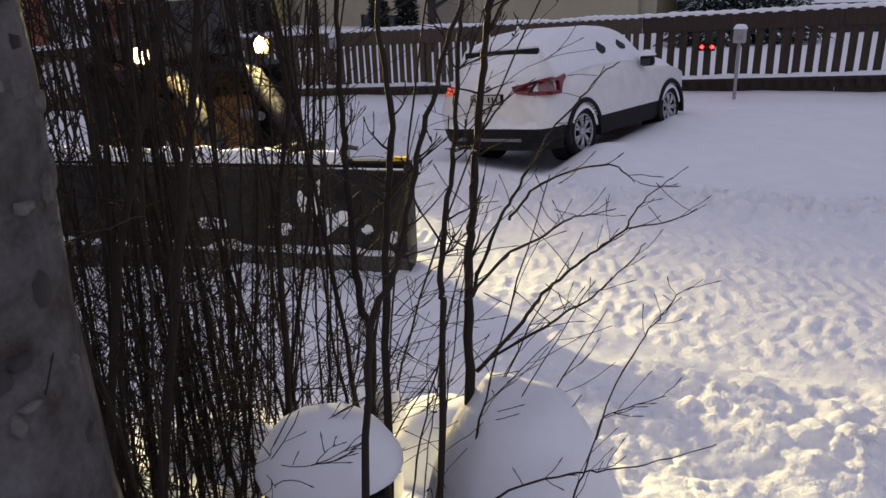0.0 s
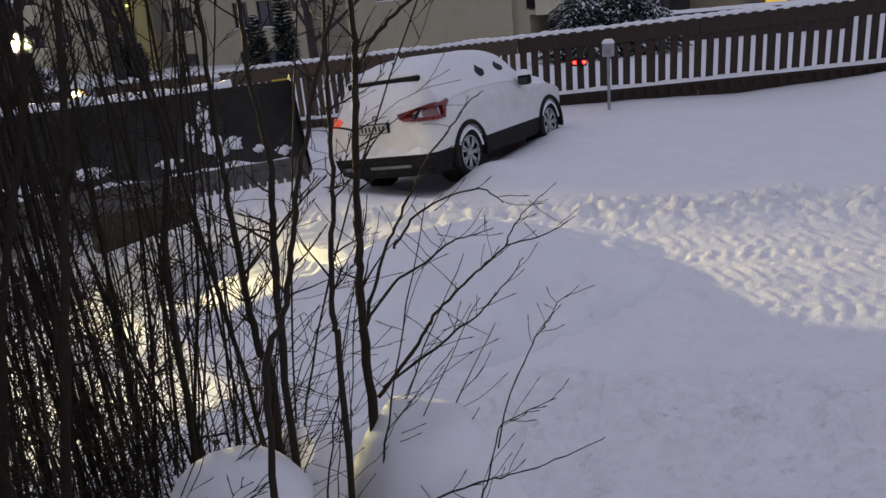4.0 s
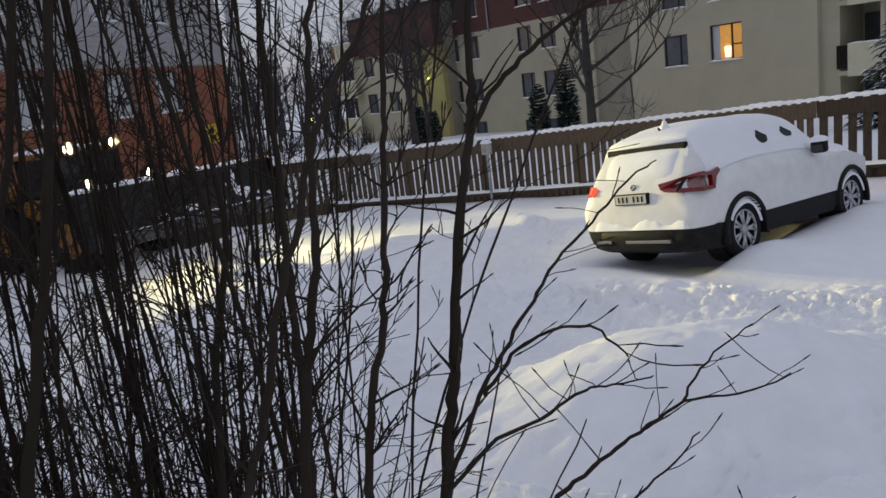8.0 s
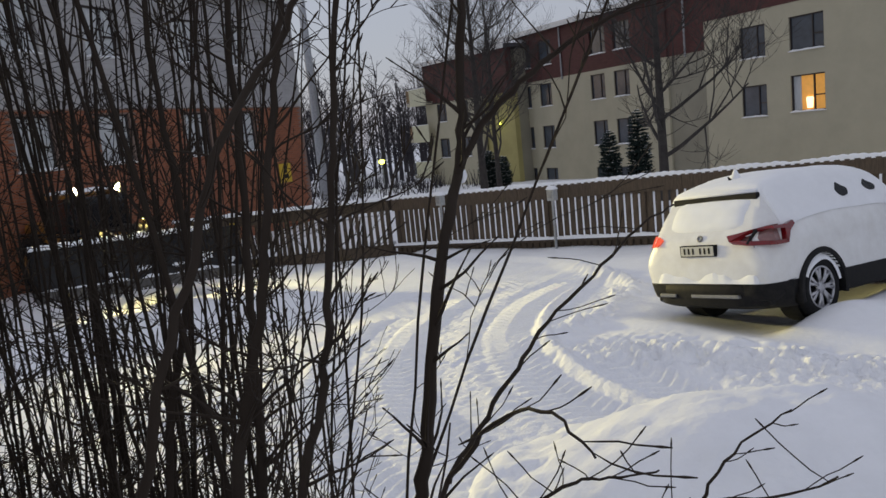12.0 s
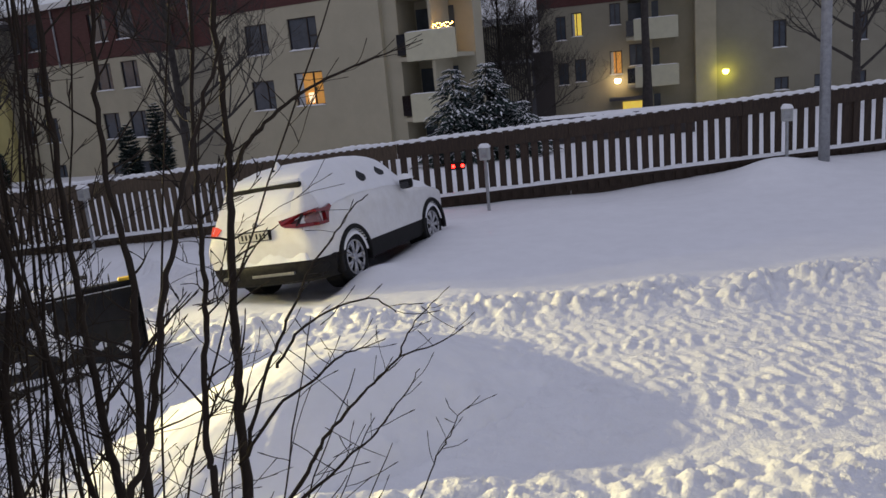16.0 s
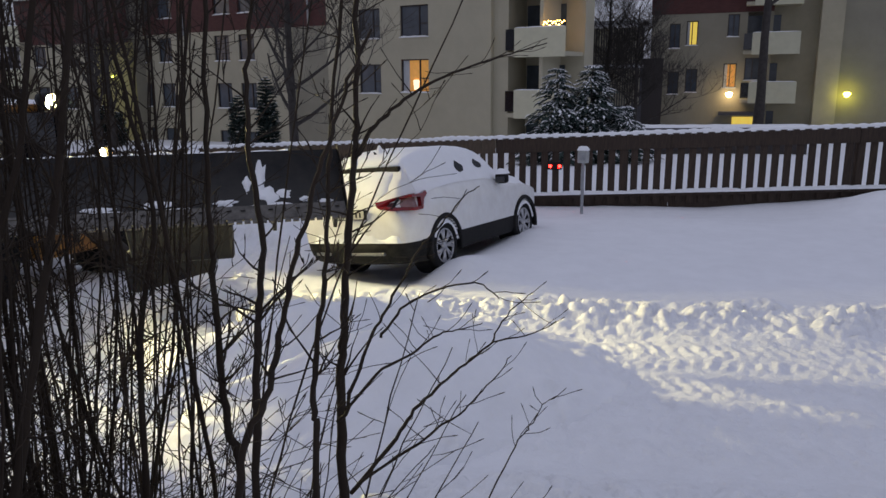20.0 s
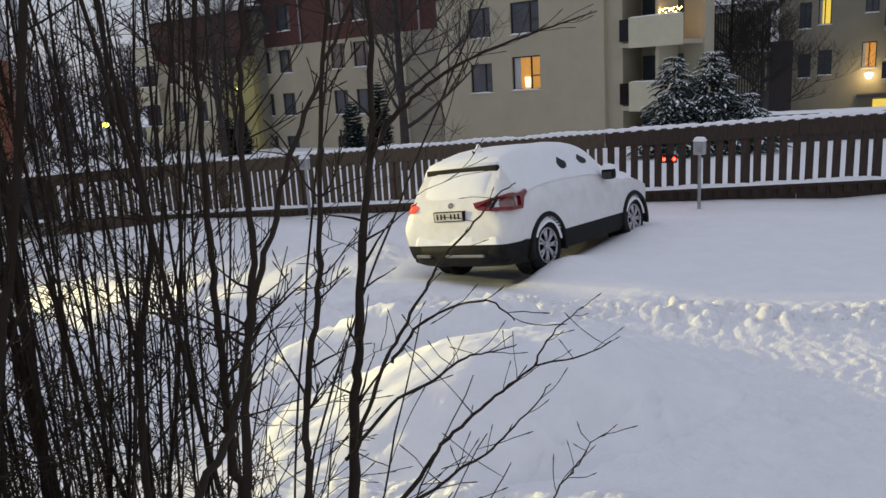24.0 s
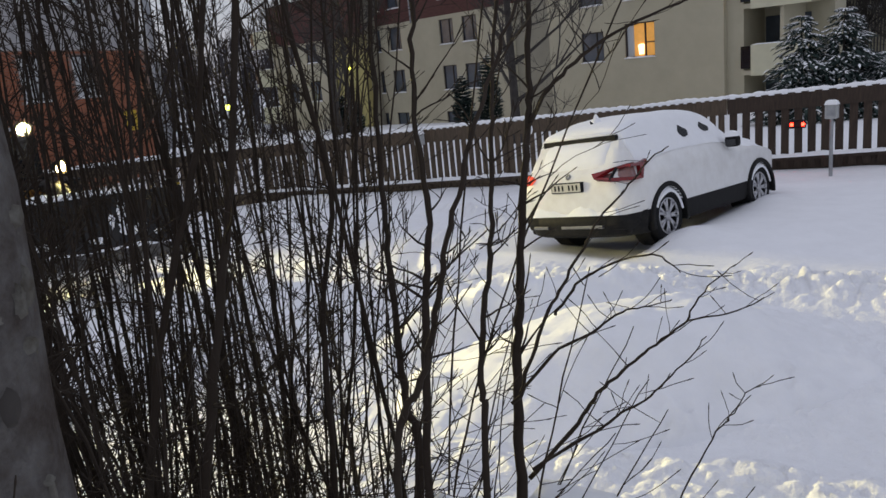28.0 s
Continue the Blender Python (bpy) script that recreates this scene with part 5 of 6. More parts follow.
def plough_blade():
    """The blade stands across its own x axis and pushes along +y."""
    left, right, h = -1.60, 2.05, 0.88
    prof = [(0.10, 0.06), (0.03, 0.14), (-0.02, 0.28), (-0.035, 0.45), (-0.02, 0.62), (0.04, 0.78), (0.13, h)]
    bm = bmesh.new()
    rows = []
    for k in range(15):
        x = left + (right - left) * k / 14
        rows.append(([bm.verts.new((x, y, z)) for y, z in prof], [bm.verts.new((x, y - 0.03, z)) for y, z in prof]))
    for (f0, b0), (f1, b1) in zip(rows, rows[1:]):
        for j in range(len(prof) - 1):
            bm.faces.new((f0[j], f0[j + 1], f1[j + 1], f1[j]))
            bm.faces.new((b0[j], b1[j], b1[j + 1], b0[j + 1]))
        bm.faces.new((f0[-1], b0[-1], b1[-1], f1[-1]))
        bm.faces.new((f0[0], f1[0], b1[0], b0[0]))
    for f, b in (rows[0], rows[-1]):
        for j in range(len(prof) - 1):
            bm.faces.new((f[j], b[j], b[j + 1], f[j + 1]))
    bmesh.ops.recalc_face_normals(bm, faces=bm.faces[:])
    blade = part("blade", bm, BLADE_BLACK, LOADER, "black curved plough blade with snow stuck to it")
    shade(blade, 35)
    for s in (left, right):
        e = bmesh.new()
        pts = [(0.16, 0.0), (0.02, 0.0), (-0.12, 0.1), (-0.14, 0.85), (0.0, 0.94), (0.17, 0.93), (0.20, 0.60)]
        a = [e.verts.new((s, y, z)) for y, z in pts]
        e.faces.new(a)
        bmesh.ops.solidify(e, geom=e.faces[:], thickness=0.03)
        part("end_plate", e, BLADE_BLACK, blade)
    part("cutting_edge", boxm(left + 0.02, 0.085, -0.02, right - 0.02, 0.115, 0.15), STEEL_EDGE, blade, "worn steel cutting edge")
    bolt, tooth = bpy.data.meshes.new("edge_bolt"), bpy.data.meshes.new("edge_tooth")
    for me, b in ((bolt, boxm(-0.02, 0.114, 0.085, 0.02, 0.130, 0.12)), (tooth, boxm(-0.028, 0.09, -0.06, 0.028, 0.112, -0.018))):
        b.to_mesh(me)
        b.free()
        me.materials.append(STEEL_EDGE)
    pieces("edge_bolt", bolt, blade, [pose(left + 0.1 + (right - left - 0.2) * k / 27, 0, 0) for k in range(28)])
    pieces("edge_tooth", tooth, blade, [pose(left + 0.06 + (right - left - 0.12) * k / 47, 0, 0) for k in range(48)])
    for x in (-1.5, -0.9, -0.3, 0.3, 0.9, 1.5, 1.95):
        part("rib", boxm(x - 0.02, -0.22, 0.1, x + 0.02, -0.045, 0.78, bevel=0.008), BLADE_BLACK, blade)
    part("top_rail", boxm(left, -0.09, 0.86, right, 0.0, 0.92, bevel=0.015), BLADE_BLACK, blade)
    part("push_frame", boxm(-0.5, -0.75, 0.2, 0.5, -0.2, 0.6, bevel=0.04), BLADE_BLACK, blade)
    part("marker_hook", tube(bmesh.new(), [(-1.05, 0.0, 0.92), (-1.06, 0.02, 1.0), (-1.13, 0.03, 1.04), (-1.2, 0.03, 1.03)], [0.02, 0.02, 0.02, 0.018], 8), STEEL_EDGE, blade)
    part("end_marker", boxm(left, -0.05, 0.925, left + 0.14, 0.02, 0.955, bevel=0.01), SIGN_YELLOW, blade, "small yellow corner marker")
    rnd = random.Random(11)

    def face_y(z):
        for (y0, z0), (y1, z1) in zip(prof, prof[1:]):
            if z0 <= z <= z1:
                return y0 + (y1 - y0) * (z - z0) / (z1 - z0)
        return prof[-1][0]
    for cx, cz, w, hh in ((-0.80, 0.60, 0.05, 0.20), (-0.86, 0.40, 0.10, 0.12), (-1.02, 0.42, 0.07, 0.07), (-1.22, 0.33, 0.05, 0.04), (-0.66, 0.55, 0.04, 0.10), (-0.45, 0.32, 0.10, 0.05), (-1.42, 0.28, 0.07, 0.05), (0.2, 0.34, 0.14, 0.05), (0.7, 0.30, 0.12, 0.05)):
        p = bmesh.new()
        rings = []
        for r in (1.0, 0.7, 0.35, 0.0):
            ring = []
            for k in range(18):
                a = 2 * math.pi * k / 18
                q = r * (1 + 0.65 * noise.noise(Vector((math.cos(a) * 2.2 + cx * 9, math.sin(a) * 2.2, cz * 7))))
                x, z = cx + w * q * math.cos(a) * (1 + 0.3 * math.sin(a)), cz + hh * q * math.sin(a)
                z = max(0.16, min(0.88, z))
                ring.append(p.verts.new((x, face_y(z) + 0.004 + 0.03 * (1 - r * r), z)))
            rings.append(ring)
        for a, b in zip(rings, rings[1:]):
            for k in range(18):
                p.faces.new((a[k], a[(k + 1) % 18], b[(k + 1) % 18], b[k]))
        part("stuck_snow", p, SNOW_SOFT, blade, "patch of snow stuck to the blade", smooth=True)
    part("top_snow", snow_strip(left + 0.5, right, lambda s: 0.92, 0.06, 0.09, 0.05, 0.33), SNOW_SOFT, blade, "snow along the top of the blade", smooth=True)
    low = bmesh.new()
    blanket(low, left + 0.1, right - 0.1, -0.02, 0.10, 0.14, 0.05, 40, 4, 1.4, 8.0, 0.4)
    part("edge_snow", low, SNOW_SOFT, blade, smooth=True)
    return blade


BLADE = plough_blade()

# the heap that the blade pushes up
heap = bmesh.new()
N, M = 70, 56
grid = []
for i in range(N + 1):
    row = []
    for j in range(M + 1):
        u, v = -1 + 2 * i / N, -1 + 2 * j / M
        x, y = u * 2.05, v * 1.25
        r = min(1.0, (abs(u) ** 2.6 + abs(v) ** 2.6) ** (1 / 2.6))
        z = 0.52 * (1 - smooth(0.12, 1.0, r)) * (1.0 - 0.10 * u) - 0.40 * smooth(0.86, 1.0, r)
        k = smooth(1.0, 0.8, r)
        z += k * (0.05 * fbm(x * 1.1, y * 1.1, 6.0, 3) + (0.035 + 0.055 * smooth(0.45, 0.75, r)) * clump(x, y, 0.2) + 0.03 * clump(x + 3, y, 0.11) + 0.01 * fbm(x * 6, y * 6, 2.0, 3))
        row.append(heap.verts.new((x, y, z)))
    grid.append(row)
for i in range(N):
    for j in range(M):
        heap.faces.new((grid[i][j], grid[i + 1][j], grid[i + 1][j + 1], grid[i][j + 1]))
HEAP = tagged(link_mesh("snow_mound", heap, SNOW, True), "smooth heap of snow pushed up by the plough", "snow mound")

# the roll of snow before the blade on its second pass
roll = bmesh.new()
grid = []
for i in range(61):
    row = []
    for j in range(25):
        u, v = -1 + i / 30, -1 + j / 12
        r = min(1.0, math.sqrt(abs(u) ** 3.5 + v * v))
        x, y = u * 1.75, v * 0.70
        z = 0.50 * (1 - smooth(0.1, 1.0, r)) - 0.45 * smooth(0.82, 1.0, r)
        z += smooth(1.0, 0.85, r) * (0.06 * fbm(x * 2, y * 2, 3.0, 3) + 0.16 * clump(x, y, 0.24) + 0.08 * clump(x + 4, y, 0.12)) - 0.05
        row.append(roll.verts.new((x, y, z)))
    grid.append(row)
for i in range(60):
    for j in range(24):
        roll.faces.new((grid[i][j], grid[i + 1][j], grid[i + 1][j + 1], grid[i][j + 1]))
ROLL = tagged(link_mesh("snow_windrow", roll, SNOW, True), "lumpy windrow of snow pushed by the plough blade", "snow mound")

# ---- near things on the bank ----


def bank(x, y):
    return snow_height(x, y)


def lump(name, x, y, z0, rx, ry, h, seed, label):
    bm = bmesh.new()
    bmesh.ops.create_icosphere(bm, subdivisions=4, radius=1.0)
    for v in bm.verts:
        p = v.co.copy()
        k = 1 + 0.10 * fbm(p.x * 1.3 + seed, p.y * 1.3, p.z * 1.3, 3)
        v.co = Vector((p.x * rx * k, p.y * ry * k, (p.z if p.z > 0 else p.z * 0.5) * h * k))
    ob = link_mesh(name, bm, SNOW_SOFT, True)
    ob.matrix_world = pose(x, y, z0)
    return tagged(ob, label, "snow lump")


lump("snowy_boulder", 3.76, -7.05, 0.74, 0.31, 0.27, 0.80, 2.0, "boulder buried under a tall rounded cap of snow")
lump("snowy_tussock", 3.02, -6.30, 0.45, 0.30, 0.26, 0.36, 5.0, "tussock buried in snow under the shrub")
lump("snowy_tussock", 2.45, -6.9, 0.55, 0.36, 0.30, 0.34, 7.0, "tussock buried in snow under the shrub")
post = thing("cable_cabinet", pose(3.48, -7.415, 1.115, 0, 0, 38) @ Matrix.Diagonal((0.70, 0.70, 0.70, 1)), "dark cable cabinet with a domed cap of snow", "cable cabinet")
part("cabinet_body", boxm(-0.19, -0.15, -0.65, 0.19, 0.15, 0.40, bevel=0.015), PLASTIC, post)
part("cabinet_door", boxm(-0.16, -0.158, -0.1, 0.16, -0.149, 0.36, bevel=0.006), PLASTIC, post)
dome = bmesh.new()
bmesh.ops.create_icosphere(dome, subdivisions=4, radius=1.0)
for v in dome.verts:
    p = v.co.copy()
    k = 1 + 0.06 * fbm(p.x * 1.5, p.y * 1.5, 4.0 + p.z, 3)
    v.co = Vector((p.x * 0.225 * k, p.y * 0.185 * k, 0.42 + (p.z * 0.20 if p.z > 0 else p.z * 0.03) * k))
part("snow_cap", dome, SNOW_SOFT, post, "domed cap of snow", smooth=True)

# ---- the shrub before the camera ----


def twig(bm, p, d, length, r, level, rnd, droop=0.0):
    pts, rad = [p.copy()], [r]
    n = 6 if level else 4
    dd = d.copy()
    q = p.copy()
    for i in range(n):
        dd = (dd + Vector((rnd.uniform(-1, 1), rnd.uniform(-1, 1), rnd.uniform(-1, 1))) * 0.21 + Vector((0, 0, 0.03 - droop))).normalized()
        q = q + dd * (length / n)
        pts.append(q.copy())
        rad.append(max(0.0009, r * (1 - 0.72 * (i + 1) / n)))
    tube(bm, pts, rad, 4, cap=False)
    tip = rad[-1] * 1.6
    tube(bm, [q, q + dd * 0.006, q + dd * 0.016], [rad[-1], tip, 0.0006], 4, cap=False)
    if level == 0:
        return
    for i in range(rnd.randint(2, 3)):
        k = rnd.uniform(0.25, 0.95)
        j = min(n - 1, int(k * n))
        at = pts[j].lerp(pts[j + 1], k * n - j)
        sd = Vector((rnd.uniform(-1, 1), rnd.uniform(-1, 1), rnd.uniform(-0.2, 0.8))).normalized()
        twig(bm, at, ((pts[j + 1] - pts[j]).normalized() + sd * 0.85).normalized(), length * rnd.uniform(0.22, 0.5), max(0.0014, rad[j] * 0.6), level - 1, rnd)


def stem(shrub, points, r0, r1, rnd, twigs, side=None, reach=(0.25, 0.6), start=0.15):
    """One stem through a few places, with its twigs."""
    pts = [Vector(p) for p in points]
    fine = []
    for i in range(len(pts) - 1):
        a, b, c, d = pts[max(0, i - 1)], pts[i], pts[i + 1], pts[min(len(pts) - 1, i + 2)]
        for k in range(5):
            t = k / 5
            fine.append(0.5 * (2 * b + (c - a) * t + (2 * a - 5 * b + 4 * c - d) * t * t + (3 * b - a - 3 * c + d) * t ** 3))
    fine.append(pts[-1])
    n = len(fine)
    fine = [p + Vector((rnd.uniform(-1, 1), rnd.uniform(-1, 1), 0)) * 0.004 for p in fine]
    rad = [r0 + (r1 - r0) * (i / (n - 1)) for i in range(n)]
    bm = bmesh.new()
    tube(bm, fine, [r * (1 + 0.08 * math.sin(i * 1.9)) for i, r in enumerate(rad)], 7)
    for k in range(twigs):
        f = start + (0.98 - start) * rnd.random()
        j = min(n - 2, int(f * (n - 1)))
        d = (fine[j + 1] - fine[j]).normalized()
        a = rnd.uniform(0, 2 * math.pi)
        out = Vector((math.cos(a), math.sin(a), 0))
        if side and rnd.random() < 0.4:
            out = (out * 0.5 + Vector(side)).normalized()
        twig(bm, fine[j], (d * rnd.uniform(0.25, 0.8) + out * rnd.uniform(0.6, 1.1)).normalized(), rnd.uniform(*reach), min(0.0036, rad[j] * 0.42), 0 if reach[1] < 0.18 else 2 if rnd.random() < 0.3 else 1, rnd)
    return part("stem", bm, BARK, shrub, smooth=True)


SHRUB = thing("leafless_shrub", pose(0, 0, 0), "tall leafless shrub of many dark upright stems", "shrub")
rnd = random.Random(4)
RIGHT = (0.75, 0.45, 0.2)
# upright stems
stem(SHRUB, [(3.74, -7.30, 0.70), (3.66, -7.12, 1.35), (3.619, -7.054, 1.601), (3.576, -6.970, 1.786), (3.563, -6.927, 1.897), (3.550, -6.859, 2.131), (3.525, -6.788, 2.263), (3.526, -6.770, 2.367), (3.518, -6.744, 2.60), (3.52, -6.70, 3.0)], 0.0135, 0.0055, rnd, 20, start=0.3, side=RIGHT, reach=(0.05, 0.17))
stem(SHRUB, [(3.71, -7.40, 0.72), (3.671, -7.234, 1.65), (3.650, -7.202, 1.779), (3.646, -7.178, 1.902), (3.642, -7.130, 2.016), (3.635, -7.100, 2.127), (3.630, -7.072, 2.281), (3.633, -7.05, 2.40), (3.65, -7.0, 2.75)], 0.0080, 0.0035, rnd, 18, start=0.3, side=RIGHT, reach=(0.05, 0.18))
stem(SHRUB, [(3.47, -7.30, 0.72), (3.42, -7.19, 1.35), (3.392, -7.139, 1.579), (3.356, -7.125, 1.648), (3.314, -7.088, 1.781), (3.288, -7.062, 1.95), (3.279, -7.045, 2.10), (3.266, -7.028, 2.26), (3.28, -7.01, 2.60), (3.29, -6.98, 2.9)], 0.0125, 0.0045, rnd, 16, start=0.3, reach=(0.06, 0.22))
stem(SHRUB, [(3.60, -7.40, 0.75), (3.55, -7.28, 1.55), (3.513, -7.200, 1.886), (3.498, -7.157, 2.006), (3.480, -7.115, 2.122), (3.409, -7.047, 2.277), (3.365, -6.99, 2.447), (3.37, -6.96, 2.615), (3.37, -6.93, 2.9)], 0.0100, 0.004, rnd, 16, start=0.3, side=RIGHT, reach=(0.06, 0.20))
stem(SHRUB, [(3.66, -7.62, 0.75), (3.672, -7.50, 1.60), (3.682, -7.468, 1.831), (3.689, -7.405, 1.90), (3.685, -7.36, 1.98), (3.698, -7.325, 2.101), (3.710, -7.280, 2.22), (3.733, -7.239, 2.338), (3.725, -7.16, 2.432), (3.75, -7.09, 2.55)], 0.0080, 0.003, rnd, 14, start=0.35, reach=(0.05, 0.16))
stem(SHRUB, [(3.20, -7.8, 0.75), (3.208, -7.589, 1.600), (3.217, -7.481, 1.988), (3.225, -7.390, 2.312), (3.24, -7.28, 2.85)], 0.0125, 0.006, rnd, 12, start=0.3, reach=(0.08, 0.28))
stem(SHRUB, [(3.12, -7.85, 0.75), (3.120, -7.657, 1.611), (3.129, -7.548, 2.000), (3.167, -7.434, 2.319), (3.16, -7.3, 2.85)], 0.0105, 0.005, rnd, 12, start=0.3, reach=(0.08, 0.28))
stem(SHRUB, [(3.24, -7.40, 0.70), (3.191, -7.24, 1.465), (3.150, -7.17, 1.851), (3.151, -7.09, 2.157), (3.061, -7.07, 2.512), (3.00, -7.02, 2.85)], 0.0095, 0.004, rnd, 12, start=0.3, reach=(0.08, 0.28))
# branches that reach out over the lane
stem(SHRUB, [(3.527, -6.793, 2.251), (3.554, -6.754, 2.326), (3.605, -6.696, 2.392), (3.676, -6.624, 2.450), (3.767, -6.540, 2.493), (3.825, -6.487, 2.515), (3.907, -6.414, 2.544)], 0.0062, 0.0013, rnd, 12, start=0.25, side=(0.8, 0.3, 0.1), reach=(0.05, 0.13))
stem(SHRUB, [(3.619, -7.032, 1.70), (3.632, -7.01, 1.759), (3.655, -6.963, 1.861), (3.672, -6.921, 1.923), (3.700, -6.865, 1.997), (3.712, -6.812, 2.05), (3.755, -6.745, 2.118), (3.780, -6.680, 2.168), (3.804, -6.645, 2.188)], 0.0050, 0.0012, rnd, 10, start=0.3, side=(0.6, 0.4, 0.5), reach=(0.03, 0.09))
stem(SHRUB, [(3.63, -7.04, 1.50), (3.696, -6.933, 1.603), (3.725, -6.879, 1.662), (3.769, -6.815, 1.711), (3.813, -6.764, 1.753), (3.869, -6.712, 1.801), (3.942, -6.669, 1.815), (4.012, -6.636, 1.851)], 0.0056, 0.0012, rnd, 13, start=0.25, side=(0.7, 0.4, 0.6), reach=(0.03, 0.11))
stem(SHRUB, [(3.861, -6.705, 1.797), (3.885, -6.660, 1.857), (3.934, -6.606, 1.911)], 0.0026, 0.0011, rnd, 4, start=0.3, side=(0.8, 0.3, 0.1), reach=(0.03, 0.06))
stem(SHRUB, [(3.70, -7.00, 1.885), (3.742, -6.974, 1.949), (3.821, -6.986, 2.002), (3.955, -7.062, 2.055), (4.008, -7.062, 2.028)], 0.0036, 0.0011, rnd, 7, start=0.3, side=(0.7, 0.3, 0.2), reach=(0.03, 0.08))
stem(SHRUB, [(3.72, -7.14, 1.60), (3.813, -7.051, 1.669), (3.857, -6.998, 1.702), (3.887, -6.930, 1.722), (3.925, -6.871, 1.768), (3.952, -6.815, 1.814)], 0.0036, 0.0011, rnd, 10, start=0.2, side=(0.6, 0.3, 0.4), reach=(0.03, 0.10))
stem(SHRUB, [(3.62, -7.06, 1.69), (3.677, -6.983, 1.786), (3.734, -6.920, 1.822), (3.785, -6.866, 1.861), (3.822, -6.839, 1.867), (3.875, -6.802, 1.882)], 0.0042, 0.0011, rnd, 11, start=0.25, side=(0.7, 0.3, 0.3), reach=(0.03, 0.11))
stem(SHRUB, [(3.86, -7.10, 1.0), (3.93, -6.95, 1.45), (3.979, -6.868, 1.609), (4.005, -6.83, 1.649), (4.022, -6.800, 1.687), (4.048, -6.772, 1.705)], 0.0022, 0.0010, rnd, 10, start=0.4, side=(0.5, 0.3, 0.4), reach=(0.02, 0.08))
stem(SHRUB, [(3.72, -7.26, 1.25), (3.837, -7.246, 1.377), (3.933, -7.167, 1.405), (4.002, -7.127, 1.415), (4.096, -7.072, 1.439), (4.195, -7.012, 1.481)], 0.0030, 0.0010, rnd, 9, start=0.25, side=(0.6, 0.3, 0.4), reach=(0.03, 0.10))
stem(SHRUB, [(3.93, -7.30, 1.10), (3.961, -7.228, 1.349), (3.967, -7.155, 1.431), (3.976, -7.091, 1.509), (3.998, -7.069, 1.527), (4.083, -7.016, 1.560)], 0.0026, 0.0010, rnd, 9, start=0.25, side=(0.6, 0.3, 0.4), reach=(0.03, 0.10))
# low twiggy shoots that fan out to the lane
for k in range(18):
    f = rnd.random()
    x, y = 3.25 + 0.45 * f + rnd.uniform(-0.05, 0.05), -7.40 + 0.25 * f + rnd.uniform(-0.12, 0.12)
    z = bank(x, y) + rnd.uniform(0.0, 0.45)
    a = radians(rnd.uniform(5, 75))
    rise, out = rnd.uniform(0.45, 0.9), rnd.uniform(0.12, 0.36)
    q = [(x + math.cos(a) * out * t ** 1.3, y + math.sin(a) * out * t ** 1.3, z + rise * t) for t in (0, 0.3, 0.65, 1.0)]
    stem(SHRUB, q, rnd.uniform(0.0018, 0.0036), 0.0010, rnd, rnd.randint(5, 8), start=0.2, side=RIGHT, reach=(0.05, 0.17))
# the thicket behind them
placed = 0
while placed < 84:
    x, y = rnd.uniform(2.35, 3.38), rnd.uniform(-7.95, -6.75)
    if y > -7.5 + 0.52 * (4.44 - x) or y > -8.42 + 1.30 * (4.42 - x) or math.hypot(x - 4.5, y + 8.3) < 1.2:
        continue
    if abs((x - 4.42) * 0.707 + (y + 8.42) * 0.707) < 0.24 and math.hypot(x - 4.42, y + 8.42) < 1.75:
        continue
    placed += 1
    z = bank(x, y) - 0.05
    lx, ly = 0.35 * (x - 2.95) + rnd.gauss(0.0, 0.24), 0.35 * (y + 7.3) + rnd.gauss(0.0, 0.24)
    h = rnd.uniform(1.7, 3.2)
    bx, by = rnd.uniform(-0.09, 0.09), rnd.uniform(-0.09, 0.09)
    q = [(x + lx * t + bx * math.sin(3.1 * t) + rnd.uniform(-0.02, 0.02), y + ly * t + by * math.sin(3.1 * t) + rnd.uniform(-0.02, 0.02), z + h * t) for t in (0, 0.2, 0.45, 0.7, 1.0)]
    r = rnd.choice((0.0025, 0.003, 0.0035, 0.004, 0.0045, 0.005, 0.006, 0.0085))
    stem(SHRUB, q, r, 0.002, rnd, rnd.randint(12, 18), start=0.12, reach=(0.08, 0.34))
# the dense heart of the thicket
for k in range(80):
    x, y = rnd.uniform(2.05, 3.05), rnd.uniform(-8.0, -7.05)
    z, h = bank(x, y) - 0.05, rnd.uniform(1.9, 3.3)
    lx, ly = 0.25 * (x - 2.7) + rnd.gauss(0.0, 0.28), rnd.gauss(0.0, 0.28)
    bx, by = rnd.uniform(-0.1, 0.1), rnd.uniform(-0.1, 0.1)
    q = [(x + lx * t + bx * math.sin(3.1 * t), y + ly * t + by * math.sin(3.1 * t), z + h * t) for t in (0, 0.2, 0.45, 0.7, 1.0)]
    stem(SHRUB, q, rnd.choice((0.003, 0.0035, 0.004, 0.005, 0.006, 0.009)), 0.002, rnd, rnd.randint(13, 19), start=0.1, reach=(0.08, 0.36))
# thin stems along its side towards the lane
for k in range(20):
    x = rnd.uniform(1.55, 2.95)
    y = -8.1 + 0.753 * (4.6 - x) - rnd.uniform(0.04, 0.75)
    z, h = bank(x, y) - 0.05, rnd.uniform(1.6, 3.1)
    lx, ly = rnd.gauss(-0.05, 0.16), rnd.gauss(-0.05, 0.16)
    bx, by = rnd.uniform(-0.08, 0.08), rnd.uniform(-0.08, 0.08)
    q = [(x + lx * t + bx * math.sin(3.1 * t), y + ly * t + by * math.sin(3.1 * t), z + h * t) for t in (0, 0.2, 0.45, 0.7, 1.0)]
    stem(SHRUB, q, rnd.choice((0.003, 0.0035, 0.004, 0.005, 0.0065)), 0.002, rnd, rnd.randint(9, 14), start=0.1, reach=(0.08, 0.32))
